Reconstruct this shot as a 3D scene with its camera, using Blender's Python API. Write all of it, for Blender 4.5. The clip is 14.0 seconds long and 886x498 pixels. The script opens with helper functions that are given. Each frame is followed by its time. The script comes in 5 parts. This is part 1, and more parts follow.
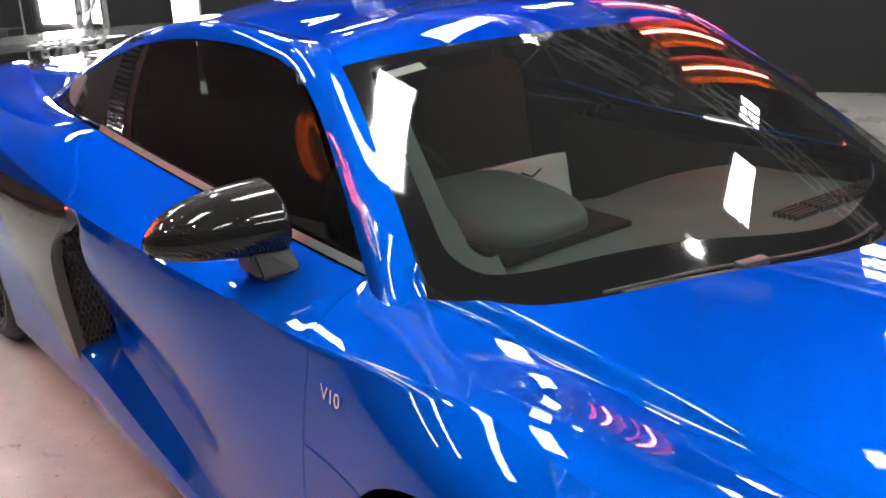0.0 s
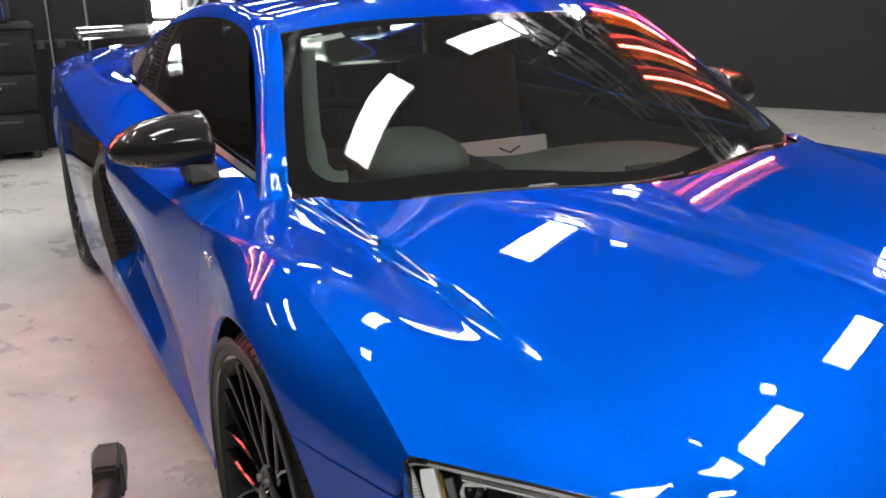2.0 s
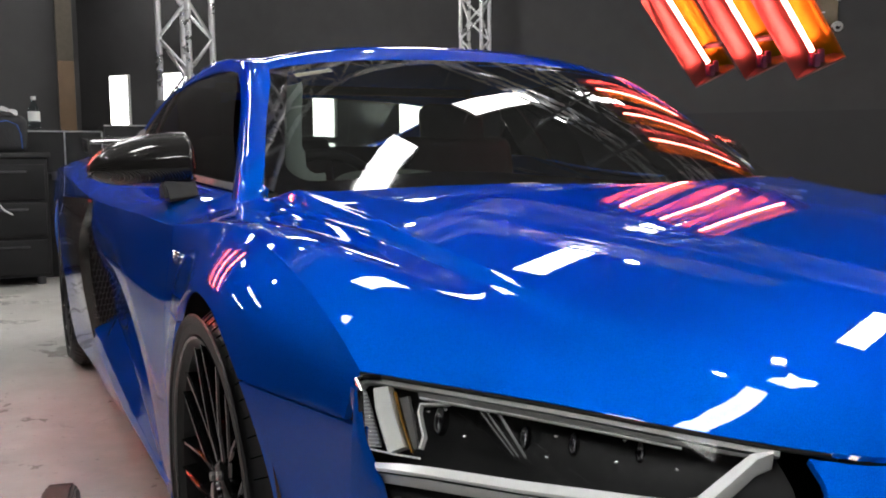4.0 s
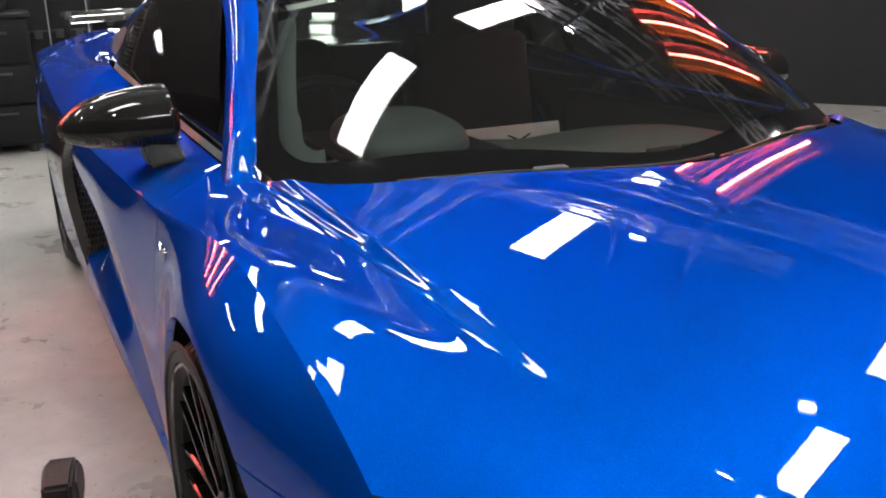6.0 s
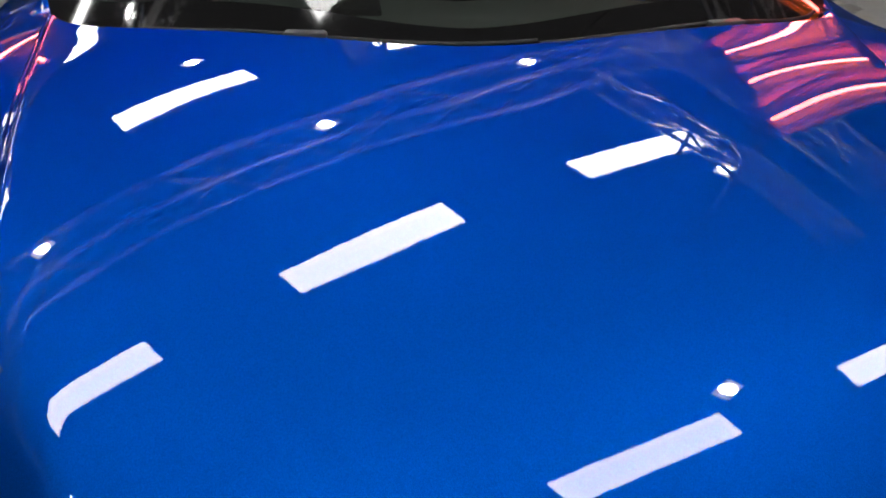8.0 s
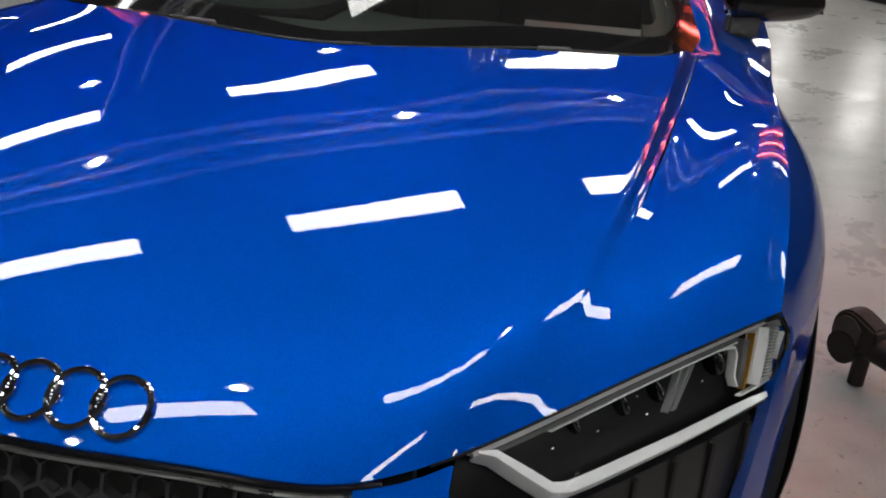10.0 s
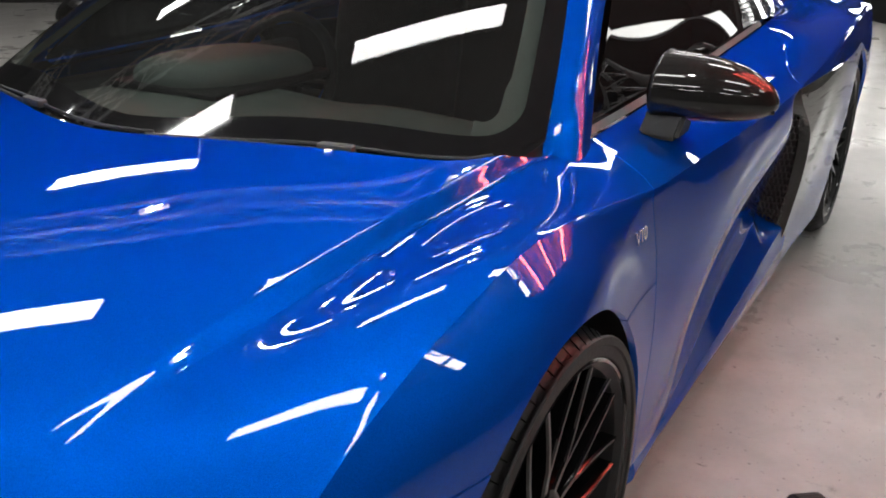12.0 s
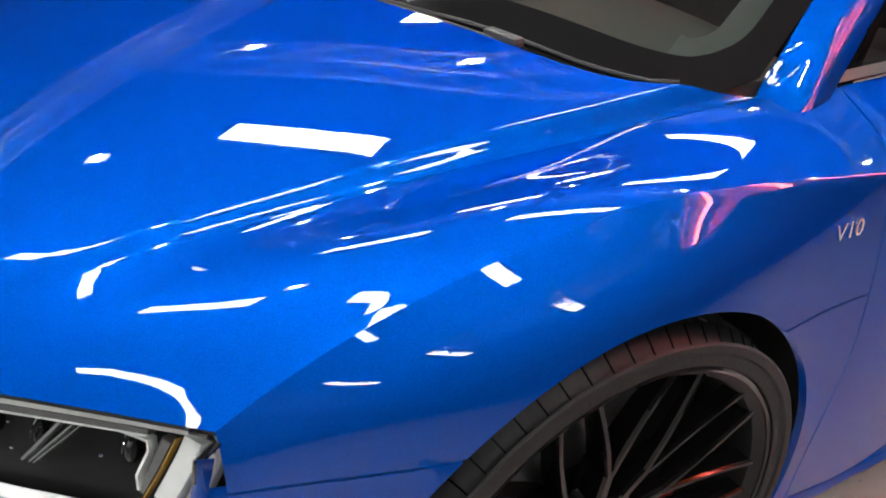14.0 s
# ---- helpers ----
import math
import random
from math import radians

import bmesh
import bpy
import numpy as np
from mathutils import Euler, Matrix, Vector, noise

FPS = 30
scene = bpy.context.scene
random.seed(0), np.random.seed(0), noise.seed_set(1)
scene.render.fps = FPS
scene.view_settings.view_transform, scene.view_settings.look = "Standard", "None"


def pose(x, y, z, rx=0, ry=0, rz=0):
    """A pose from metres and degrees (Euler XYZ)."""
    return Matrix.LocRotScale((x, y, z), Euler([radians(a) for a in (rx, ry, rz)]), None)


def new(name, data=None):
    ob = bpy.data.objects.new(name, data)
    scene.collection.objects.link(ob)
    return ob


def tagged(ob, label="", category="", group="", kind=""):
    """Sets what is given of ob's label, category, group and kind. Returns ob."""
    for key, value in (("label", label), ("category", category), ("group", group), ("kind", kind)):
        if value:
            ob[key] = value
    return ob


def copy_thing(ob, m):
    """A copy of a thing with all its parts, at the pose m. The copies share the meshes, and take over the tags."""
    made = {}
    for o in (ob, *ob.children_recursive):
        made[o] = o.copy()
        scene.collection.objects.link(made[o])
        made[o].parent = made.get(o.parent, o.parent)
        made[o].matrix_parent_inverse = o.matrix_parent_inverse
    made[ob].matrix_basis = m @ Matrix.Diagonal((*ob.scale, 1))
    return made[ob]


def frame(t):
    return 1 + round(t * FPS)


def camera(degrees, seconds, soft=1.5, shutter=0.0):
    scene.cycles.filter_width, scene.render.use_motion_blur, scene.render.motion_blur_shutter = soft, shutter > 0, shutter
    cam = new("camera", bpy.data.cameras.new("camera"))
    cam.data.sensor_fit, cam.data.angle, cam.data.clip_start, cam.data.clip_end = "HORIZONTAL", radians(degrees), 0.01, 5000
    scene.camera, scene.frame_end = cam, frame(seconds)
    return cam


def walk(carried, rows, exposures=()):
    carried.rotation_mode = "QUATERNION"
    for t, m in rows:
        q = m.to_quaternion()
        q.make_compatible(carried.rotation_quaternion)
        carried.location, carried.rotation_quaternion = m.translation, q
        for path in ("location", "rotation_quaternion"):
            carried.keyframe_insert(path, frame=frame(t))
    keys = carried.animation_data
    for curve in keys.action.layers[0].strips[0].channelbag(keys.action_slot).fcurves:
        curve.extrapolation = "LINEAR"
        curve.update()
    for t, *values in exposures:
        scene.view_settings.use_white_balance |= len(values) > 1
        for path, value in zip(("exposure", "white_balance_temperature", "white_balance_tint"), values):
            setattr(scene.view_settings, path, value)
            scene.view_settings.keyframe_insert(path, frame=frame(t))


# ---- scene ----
cam = camera(53.1, 14.0, soft=1.9)
PATH = [
    (0, pose(-1.489, -0.700, 1.353, 70.58, 1.30, -38.51)),
    (0.5, pose(-1.360, -0.840, 1.358, 72.83, 1.21, -33.65)),
    (1, pose(-1.263, -1.069, 1.340, 72.17, 1.91, -30.62)),
    (1.5, pose(-1.280, -1.246, 1.310, 70.58, 1.44, -29.51)),
    (2, pose(-1.281, -1.427, 1.289, 72.02, 0.55, -28.11)),
    (2.5, pose(-1.228, -1.503, 1.116, 78.02, 0.25, -25.72)),
    (3, pose(-1.213, -1.507, 0.919, 83.60, 0.40, -26.05)),
    (3.2, pose(-1.211, -1.520, 0.878, 84.97, 0.29, -26.38)),
    (5.5, pose(-1.243, -1.253, 1.125, 75.93, -0.23, -28.83)),
    (6, pose(-1.128, -1.239, 1.194, 72.08, 0.64, -26.97)),
    (6.5, pose(-0.853, -1.269, 1.191, 68.90, 0.57, -22.46)),
    (7, pose(-0.642, -1.228, 1.160, 66.49, -0.33, -17.39)),
    (7.5, pose(-0.425, -1.215, 1.176, 64.98, -0.81, -12.22)),
    (8, pose(-0.194, -1.324, 1.171, 62.92, -0.88, -5.95)),
    (8.2, pose(-0.136, -1.388, 1.185, 61.99, -0.97, -3.02)),
    (10.3, pose(0.689, -1.579, 1.206, 65.22, -2.23, 14.63)),
    (10.5, pose(0.771, -1.507, 1.193, 65.52, -1.69, 16.72)),
    (11, pose(1.030, -1.430, 1.233, 65.77, -2.62, 24.16)),
    (11.5, pose(1.209, -1.255, 1.219, 67.48, -1.92, 28.39)),
    (12, pose(1.309, -1.026, 1.229, 68.23, -0.93, 30.62)),
    (12.5, pose(1.465, -0.894, 1.249, 67.99, -1.55, 33.64)),
    (13, pose(1.594, -0.740, 1.242, 66.16, -2.36, 38.90)),
    (13.5, pose(1.517, -0.659, 1.211, 62.15, -3.31, 48.27)),
    (14, pose(1.446, -0.616, 1.224, 59.01, -3.34, 59.16)),
]
walk(cam, PATH, [(0, 0.64), (1, 0.56), (1.5, 0.6), (2, 0.58), (2.5, 0.3), (3, 0.2), (5.5, 0.22), (6.5, 0.28), (7, -0.05), (7.5, -0.55), (8.2, -0.48), (10.5, -0.42), (11.0, -0.22), (11.5, -0.2), (12, 0.05), (12.5, 0.25), (13, 0.50), (13.5, 0.55), (14, 0.55)])

# ---------------------------------------------------------------- light
world = bpy.data.worlds.new("world")
world.use_nodes = True
world.node_tree.nodes["Background"].inputs["Color"].default_value = (0.02, 0.02, 0.022, 1)
world.node_tree.nodes["Background"].inputs["Strength"].default_value = 0.1
scene.world = world


# ---------------------------------------------------------------- materials
def mat(name, base, rough=0.5, metal=0.0, coat=0.0, coat_rough=0.03, noise_amt=0.0, noise_scale=30.0, bump=0.0,
        bump_scale=200.0, emit=None, emit_strength=0.0, rough_var=0.0, spec=0.5):
    """A principled material with two scales of noise in colour, gloss and relief."""
    m = bpy.data.materials.new(name)
    m.use_nodes = True
    nt = m.node_tree
    b = nt.nodes["Principled BSDF"]
    b.inputs["Base Color"].default_value = (*base, 1)
    b.inputs["Roughness"].default_value = rough
    b.inputs["Metallic"].default_value = metal
    b.inputs["Coat Weight"].default_value = coat
    b.inputs["Coat Roughness"].default_value = coat_rough
    b.inputs["Specular IOR Level"].default_value = spec
    if emit:
        b.inputs["Emission Color"].default_value = (*emit, 1)
        b.inputs["Emission Strength"].default_value = emit_strength
    tc = nt.nodes.new("ShaderNodeTexCoord")
    if noise_amt or rough_var:
        n1 = nt.nodes.new("ShaderNodeTexNoise")
        n1.inputs["Scale"].default_value = noise_scale
        n1.inputs["Detail"].default_value = 6
        n2 = nt.nodes.new("ShaderNodeTexNoise")
        n2.inputs["Scale"].default_value = noise_scale * 0.13
        n2.inputs["Detail"].default_value = 3
        nt.links.new(tc.outputs["Object"], n1.inputs["Vector"])
        nt.links.new(tc.outputs["Object"], n2.inputs["Vector"])
        add = nt.nodes.new("ShaderNodeMath")
        add.operation = "ADD"
        nt.links.new(n1.outputs["Fac"], add.inputs[0])
        nt.links.new(n2.outputs["Fac"], add.inputs[1])
        if noise_amt:
            r = nt.nodes.new("ShaderNodeMapRange")
            r.inputs["From Min"].default_value, r.inputs["From Max"].default_value = 0.6, 1.4
            r.inputs["To Min"].default_value, r.inputs["To Max"].default_value = 1 - noise_amt, 1 + noise_amt
            nt.links.new(add.outputs[0], r.inputs["Value"])
            mix = nt.nodes.new("ShaderNodeVectorMath")
            mix.operation = "SCALE"
            mix.inputs[0].default_value = base
            nt.links.new(r.outputs[0], mix.inputs["Scale"])
            nt.links.new(mix.outputs[0], b.inputs["Base Color"])
        if rough_var:
            r = nt.nodes.new("ShaderNodeMapRange")
            r.inputs["From Min"].default_value, r.inputs["From Max"].default_value = 0.6, 1.4
            r.inputs["To Min"].default_value, r.inputs["To Max"].default_value = max(rough - rough_var, 0.02), rough + rough_var
            nt.links.new(add.outputs[0], r.inputs["Value"])
            nt.links.new(r.outputs[0], b.inputs["Roughness"])
    if bump:
        n3 = nt.nodes.new("ShaderNodeTexNoise")
        n3.inputs["Scale"].default_value = bump_scale
        n3.inputs["Detail"].default_value = 4
        nt.links.new(tc.outputs["Object"], n3.inputs["Vector"])
        bp = nt.nodes.new("ShaderNodeBump")
        bp.inputs["Strength"].default_value = bump
        bp.inputs["Distance"].default_value = 0.01
        nt.links.new(n3.outputs["Fac"], bp.inputs["Height"])
        nt.links.new(bp.outputs[0], b.inputs["Normal"])
    return m


def glass_mat(name, tint, edge=0.04, haze=0.0, gloss=0.8):
    """A thin pane: clear through its tint, mirror gloss that grows at grazing angles, a pale haze mixed into its
    colour.
    """
    m = bpy.data.materials.new(name)
    m.use_nodes = True
    nt = m.node_tree
    nt.nodes.clear()
    out = nt.nodes.new("ShaderNodeOutputMaterial")
    tr = nt.nodes.new("ShaderNodeBsdfTransparent")
    tr.inputs["Color"].default_value = (*tint, 1)
    gl = nt.nodes.new("ShaderNodeBsdfGlossy")
    gl.inputs["Roughness"].default_value = 0.005
    gl.inputs["Color"].default_value = (gloss, gloss, gloss, 1)
    # pale diffuse share put in as haze, lifts the dark behind the pane
    df = nt.nodes.new("ShaderNodeBsdfDiffuse")
    df.inputs["Color"].default_value = (0.45, 0.46, 0.45, 1)
    film = nt.nodes.new("ShaderNodeMixShader")
    film.inputs[0].default_value = haze
    nt.links.new(tr.outputs[0], film.inputs[1])
    nt.links.new(df.outputs[0], film.inputs[2])
    lw = nt.nodes.new("ShaderNodeLayerWeight")
    lw.inputs["Blend"].default_value = 0.5
    pw = nt.nodes.new("ShaderNodeMath")
    pw.operation = "POWER"
    pw.inputs[1].default_value = 5
    nt.links.new(lw.outputs["Facing"], pw.inputs[0])
    ma = nt.nodes.new("ShaderNodeMath")
    ma.operation = "MULTIPLY_ADD"
    ma.inputs[1].default_value, ma.inputs[2].default_value = 1 - edge, edge
    nt.links.new(pw.outputs[0], ma.inputs[0])
    mx = nt.nodes.new("ShaderNodeMixShader")
    nt.links.new(ma.outputs[0], mx.inputs[0])
    nt.links.new(film.outputs[0], mx.inputs[1])
    nt.links.new(gl.outputs[0], mx.inputs[2])
    nt.links.new(mx.outputs[0], out.inputs[0])
    return m


def paint_mat():
    """Blue pearl paint: fine metallic flake under a clear coat with slight orange peel."""
    m = mat("blue_pearl_paint", (0.0, 0.08, 0.48), 0.55, 1.0, 1.0, 0.004)
    nt = m.node_tree
    b = nt.nodes["Principled BSDF"]
    b.inputs["Specular Tint"].default_value = (0.0, 0.04, 0.30, 1)
    b.inputs["Coat IOR"].default_value = 1.5
    tc = nt.nodes["Texture Coordinate"]
    v = nt.nodes.new("ShaderNodeTexVoronoi")
    v.inputs["Scale"].default_value = 1600
    nt.links.new(tc.outputs["Object"], v.inputs["Vector"])
    r = nt.nodes.new("ShaderNodeMapRange")
    r.inputs["To Min"].default_value, r.inputs["To Max"].default_value = 0.72, 1.3
    nt.links.new(v.outputs["Color"], r.inputs["Value"])
    s = nt.nodes.new("ShaderNodeVectorMath")
    s.operation = "SCALE"
    s.inputs[0].default_value = (0.0, 0.084, 0.50)
    nt.links.new(r.outputs[0], s.inputs["Scale"])
    nt.links.new(s.outputs[0], b.inputs["Base Color"])
    n = nt.nodes.new("ShaderNodeTexNoise")
    n.inputs["Scale"].default_value = 55
    nt.links.new(tc.outputs["Object"], n.inputs["Vector"])
    bp = nt.nodes.new("ShaderNodeBump")
    bp.inputs["Strength"].default_value = 0.0015
    bp.inputs["Distance"].default_value = 0.01
    nt.links.new(n.outputs["Fac"], bp.inputs["Height"])
    nt.links.new(bp.outputs[0], b.inputs["Coat Normal"])
    return m


def carbon_mat():
    """Lacquered carbon fibre with its twill weave."""
    m = mat("carbon_fibre", (0.006, 0.0058, 0.0055), 0.5, 0.0, 1.0, 0.012, spec=0.1)
    nt = m.node_tree
    b = nt.nodes["Principled BSDF"]
    tc = nt.nodes["Texture Coordinate"]
    w = nt.nodes.new("ShaderNodeTexWave")
    w.inputs["Scale"].default_value = 130
    w.bands_direction = "DIAGONAL"
    nt.links.new(tc.outputs["Object"], w.inputs["Vector"])
    r = nt.nodes.new("ShaderNodeMapRange")
    r.inputs["To Min"].default_value, r.inputs["To Max"].default_value = 0.7, 1.5
    nt.links.new(w.outputs["Fac"], r.inputs["Value"])
    s = nt.nodes.new("ShaderNodeVectorMath")
    s.operation = "SCALE"
    s.inputs[0].default_value = (0.007, 0.0065, 0.006)
    nt.links.new(r.outputs[0], s.inputs["Scale"])
    nt.links.new(s.outputs[0], b.inputs["Base Color"])
    return m


PAINT = paint_mat()
CARBON = carbon_mat()
GLOSS_BLACK = mat("gloss_black", (0.008, 0.008, 0.009), 0.12, 0, 0.6)
BLACK_PLASTIC = mat("black_plastic", (0.014, 0.014, 0.015), 0.5, noise_amt=0.2, noise_scale=60, bump=0.05)
GAP_BLACK = mat("underbody_black", (0.019, 0.019, 0.019), 0.9, noise_amt=0.2)
RUBBER = mat("tyre_rubber", (0.013, 0.013, 0.0135), 0.5, spec=0.35, noise_amt=0.25, noise_scale=40, bump=0.08, bump_scale=120)
SIPE_BLACK = mat("tyre_sipe_black", (0.002, 0.002, 0.002), 0.9, spec=0.02)
RIM_BLACK = mat("black_wheel_lacquer", (0.004, 0.004, 0.0043), 0.08, 0.0, 0.0, spec=0.4, noise_amt=0.15)
CHROME = mat("chrome", (0.78, 0.78, 0.80), 0.08, 1.0, rough_var=0.03)
GRILLE_GREY = mat("grille_black_plastic", (0.040, 0.040, 0.042), 0.22, noise_amt=0.15)
SATIN = mat("satin_aluminium", (0.55, 0.55, 0.56), 0.32, 1.0, noise_amt=0.08, rough_var=0.08)
TRIM_GREY = mat("grey_window_trim", (0.12, 0.125, 0.125), 0.5, 0.0, noise_amt=0.08)
DISC = mat("brake_disc_steel", (0.25, 0.25, 0.26), 0.35, 1.0, noise_amt=0.2)
RED_CALIPER = mat("red_caliper", (0.45, 0.01, 0.012), 0.3, 0, 0.4, noise_amt=0.1)
SHIELD = glass_mat("windshield_glass", (0.62, 0.68, 0.64), 0.05, 0.022)
TINT = glass_mat("tinted_glass", (0.06, 0.06, 0.065), 0.04, 0.012, 0.6)
BACK_GLASS = glass_mat("smoked_glass", (0.42, 0.46, 0.43), 0.045, 0.02)
LENS = glass_mat("headlight_lens", (0.93, 0.94, 0.95), 0.035, 0.0, 0.28)
FRIT = mat("black_glass_border", (0.010, 0.010, 0.0105), 0.06, 0, 0.5)
POST_BLACK = mat("black_post_trim", (0.006, 0.006, 0.0065), 0.8, noise_amt=0.3, noise_scale=120, spec=0.1)
GUIDE_GREY = mat("grey_light_guide", (0.50, 0.51, 0.505), 0.22, 0, 0.5, noise_amt=0.08, noise_scale=80)
LAMP_BLACK = mat("black_lamp_housing", (0.016, 0.016, 0.0165), 0.4, spec=0.25, noise_amt=0.2, noise_scale=60)
BAR_WHITE = mat("satin_white_bar", (0.82, 0.83, 0.82), 0.25, 0, 0.6, noise_amt=0.05, noise_scale=60)
CLEAR_GUIDE = mat("clear_light_guide", (0.55, 0.56, 0.56), 0.12, 0.6, 0.5)
GUIDE_DARK = mat("smoked_light_guide", (0.13, 0.13, 0.13), 0.25, 0, 0.5, noise_amt=0.1, noise_scale=80)
GUIDE_WHITE = mat("white_light_guide", (0.76, 0.78, 0.76), 0.3, 0, 0.4, noise_amt=0.06, noise_scale=80)
DASH = mat("grey_green_dashboard", (0.034, 0.046, 0.041), 0.62, noise_amt=0.12, noise_scale=50, bump=0.15, bump_scale=300)
SEAT = mat("black_leather", (0.0035, 0.0036, 0.0038), 0.65, spec=0.1, noise_amt=0.2, bump=0.2, bump_scale=150)
PAPER = mat("white_paper", (0.78, 0.79, 0.76), 0.7, noise_amt=0.05, noise_scale=12)
AMBER = mat("amber_reflector", (0.36, 0.20, 0.04), 0.2, 0, 0.5)


# ---------------------------------------------------------------- building helpers
def spl(*knots):
    """A natural cubic spline through (u, value) knots, straight beyond its ends."""
    x = np.array([k[0] for k in knots], float)
    v = np.array([k[1] for k in knots], float)
    n = len(x)
    if n == 2:
        return lambda u: v[0] + (v[1] - v[0]) * (np.asarray(u, float) - x[0]) / (x[1] - x[0])
    h = np.diff(x)
    a = np.zeros((n, n))
    r = np.zeros(n)
    a[0, 0] = a[-1, -1] = 1
    for i in range(1, n - 1):
        a[i, i - 1], a[i, i], a[i, i + 1] = h[i - 1], 2 * (h[i - 1] + h[i]), h[i]
        r[i] = 6 * ((v[i + 1] - v[i]) / h[i] - (v[i] - v[i - 1]) / h[i - 1])
    m = np.linalg.solve(a, r)
    s0 = (v[1] - v[0]) / h[0] - h[0] * (2 * m[0] + m[1]) / 6
    s1 = (v[-1] - v[-2]) / h[-1] + h[-1] * (m[-2] + 2 * m[-1]) / 6

    def f(u):
        u = np.asarray(u, float)
        k = np.clip(np.searchsorted(x, u) - 1, 0, n - 2)
        p, q = (x[k + 1] - u) / h[k], (u - x[k]) / h[k]
        y = p * v[k] + q * v[k + 1] + ((p ** 3 - p) * m[k] + (q ** 3 - q) * m[k + 1]) * h[k] ** 2 / 6
        return np.where(u < x[0], v[0] + s0 * (u - x[0]), np.where(u > x[-1], v[-1] + s1 * (u - x[-1]), y))

    return f


def smooth(a, b, x):
    t = np.clip((np.asarray(x, float) - a) / (b - a), 0, 1)
    return t * t * t * (t * (6 * t - 15) + 10)


def through_points(pts, count):
    """A smooth line of count points through a few given ones."""
    pts = np.asarray(pts, float)
    d = np.r_[0, np.cumsum(np.linalg.norm(np.diff(pts, axis=0), axis=1))]
    d /= d[-1]
    u = np.linspace(0, 1, count)
    return np.stack([spl(*zip(d, pts[:, k]))(u) for k in range(pts.shape[1])], 1)


def sheet(grid):
    """A surface (points, normals, faces) from a grid of points."""
    g = np.asarray(grid, float)
    du, dv = np.gradient(g, axis=0), np.gradient(g, axis=1)
    n = np.cross(du, dv)
    n /= np.linalg.norm(n, axis=2, keepdims=True) + 1e-12
    r, c = g.shape[:2]
    faces = [(i * c + j, i * c + j + 1, (i + 1) * c + j + 1, (i + 1) * c + j) for i in range(r - 1) for j in range(c - 1)]
    return g.reshape(-1, 3), n.reshape(-1, 3), faces


def clip(surf, field):
    """The part of a surface where field(points) is positive, cut cleanly along its zero line."""
    v, n, faces = surf
    f = np.asarray(field(v), float)
    v2, n2 = [], []
    keep, cut = {}, {}

    def old(i):
        if i not in keep:
            keep[i] = len(v2)
            v2.append(v[i])
            n2.append(n[i])
        return keep[i]

    def mid(i, j):
        key = (min(i, j), max(i, j))
        if key not in cut:
            t = f[key[0]] / (f[key[0]] - f[key[1]])
            cut[key] = len(v2)
            v2.append(v[key[0]] * (1 - t) + v[key[1]] * t)
            m = n[key[0]] * (1 - t) + n[key[1]] * t
            n2.append(m / (np.linalg.norm(m) + 1e-12))
        return cut[key]

    out = []
    for face in faces:
        s = [f[i] >= 0 for i in face]
        if all(s):
            out.append(tuple(old(i) for i in face))
        elif any(s):
            poly = []
            for a in range(len(face)):
                i, j = face[a], face[(a + 1) % len(face)]
                if f[i] >= 0:
                    poly.append(old(i))
                if (f[i] >= 0) != (f[j] >= 0):
                    poly.append(mid(i, j))
            if len(poly) > 2:
                out.append(tuple(poly))
    return np.array(v2).reshape(-1, 3), np.array(n2).reshape(-1, 3), out


def mirror(surf):
    v, n, faces = surf
    return v * [-1, 1, 1], n * [-1, 1, 1], [tuple(reversed(f)) for f in faces]


def join(*surfs):
    vs, ns, fs, k = [], [], [], 0
    for v, n, f in surfs:
        vs.append(v)
        ns.append(n)
        fs += [tuple(i + k for i in q) for q in f]
        k += len(v)
    return np.concatenate(vs), np.concatenate(ns), fs


def skin(name, surf, material, parent=None, flange=0.012, label=""):
    """A panel mesh from a surface, its rim folded back by the flange."""
    v, n, faces = surf
    v, n, faces = np.array(v), np.array(n), list(faces)
    count = {}
    for q in faces:
        for a in range(len(q)):
            e = (q[a], q[(a + 1) % len(q)])
            count[tuple(sorted(e))] = count.get(tuple(sorted(e)), 0) + 1
    for k, q in enumerate(faces):
        g = np.cross(v[q[1]] - v[q[0]], v[q[2]] - v[q[0]])
        if len(q) > 3:
            g = g + np.cross(v[q[2]] - v[q[0]], v[q[3]] - v[q[0]])
        if g @ n[list(q)].sum(axis=0) < 0:
            faces[k] = tuple(reversed(q))
    verts, norms = [tuple(p) for p in v], [tuple(p) for p in n]
    if flange:
        deep = {}
        for q in list(faces):
            for a in range(len(q)):
                i, j = q[a], q[(a + 1) % len(q)]
                if count[tuple(sorted((i, j)))] == 1:
                    for k in (i, j):
                        if k not in deep:
                            deep[k] = len(verts)
                            verts.append(tuple(v[k] - n[k] * flange))
                            norms.append(tuple(n[k]))
                    faces.append((j, i, deep[i], deep[j]))
    me = bpy.data.meshes.new(name)
    me.from_pydata(verts, [], faces)
    me.materials.append(material)
    me.polygons.foreach_set("use_smooth", [True] * len(faces))
    me.normals_split_custom_set_from_vertices(norms)
    ob = new(name, me)
    ob.parent = parent
    if label:
        tagged(ob, label)
    return ob


def part(name, bm, material, parent=None, label="", smooth_shade=True):
    """Links a bmesh as one mesh object."""
    me = bpy.data.meshes.new(name)
    bm.to_mesh(me)
    bm.free()
    me.materials.append(material)
    if smooth_shade:
        me.polygons.foreach_set("use_smooth", [True] * len(me.polygons))
        me.set_sharp_from_angle(angle=radians(38))
    ob = new(name, me)
    ob.parent = parent
    if label:
        tagged(ob, label)
    return ob


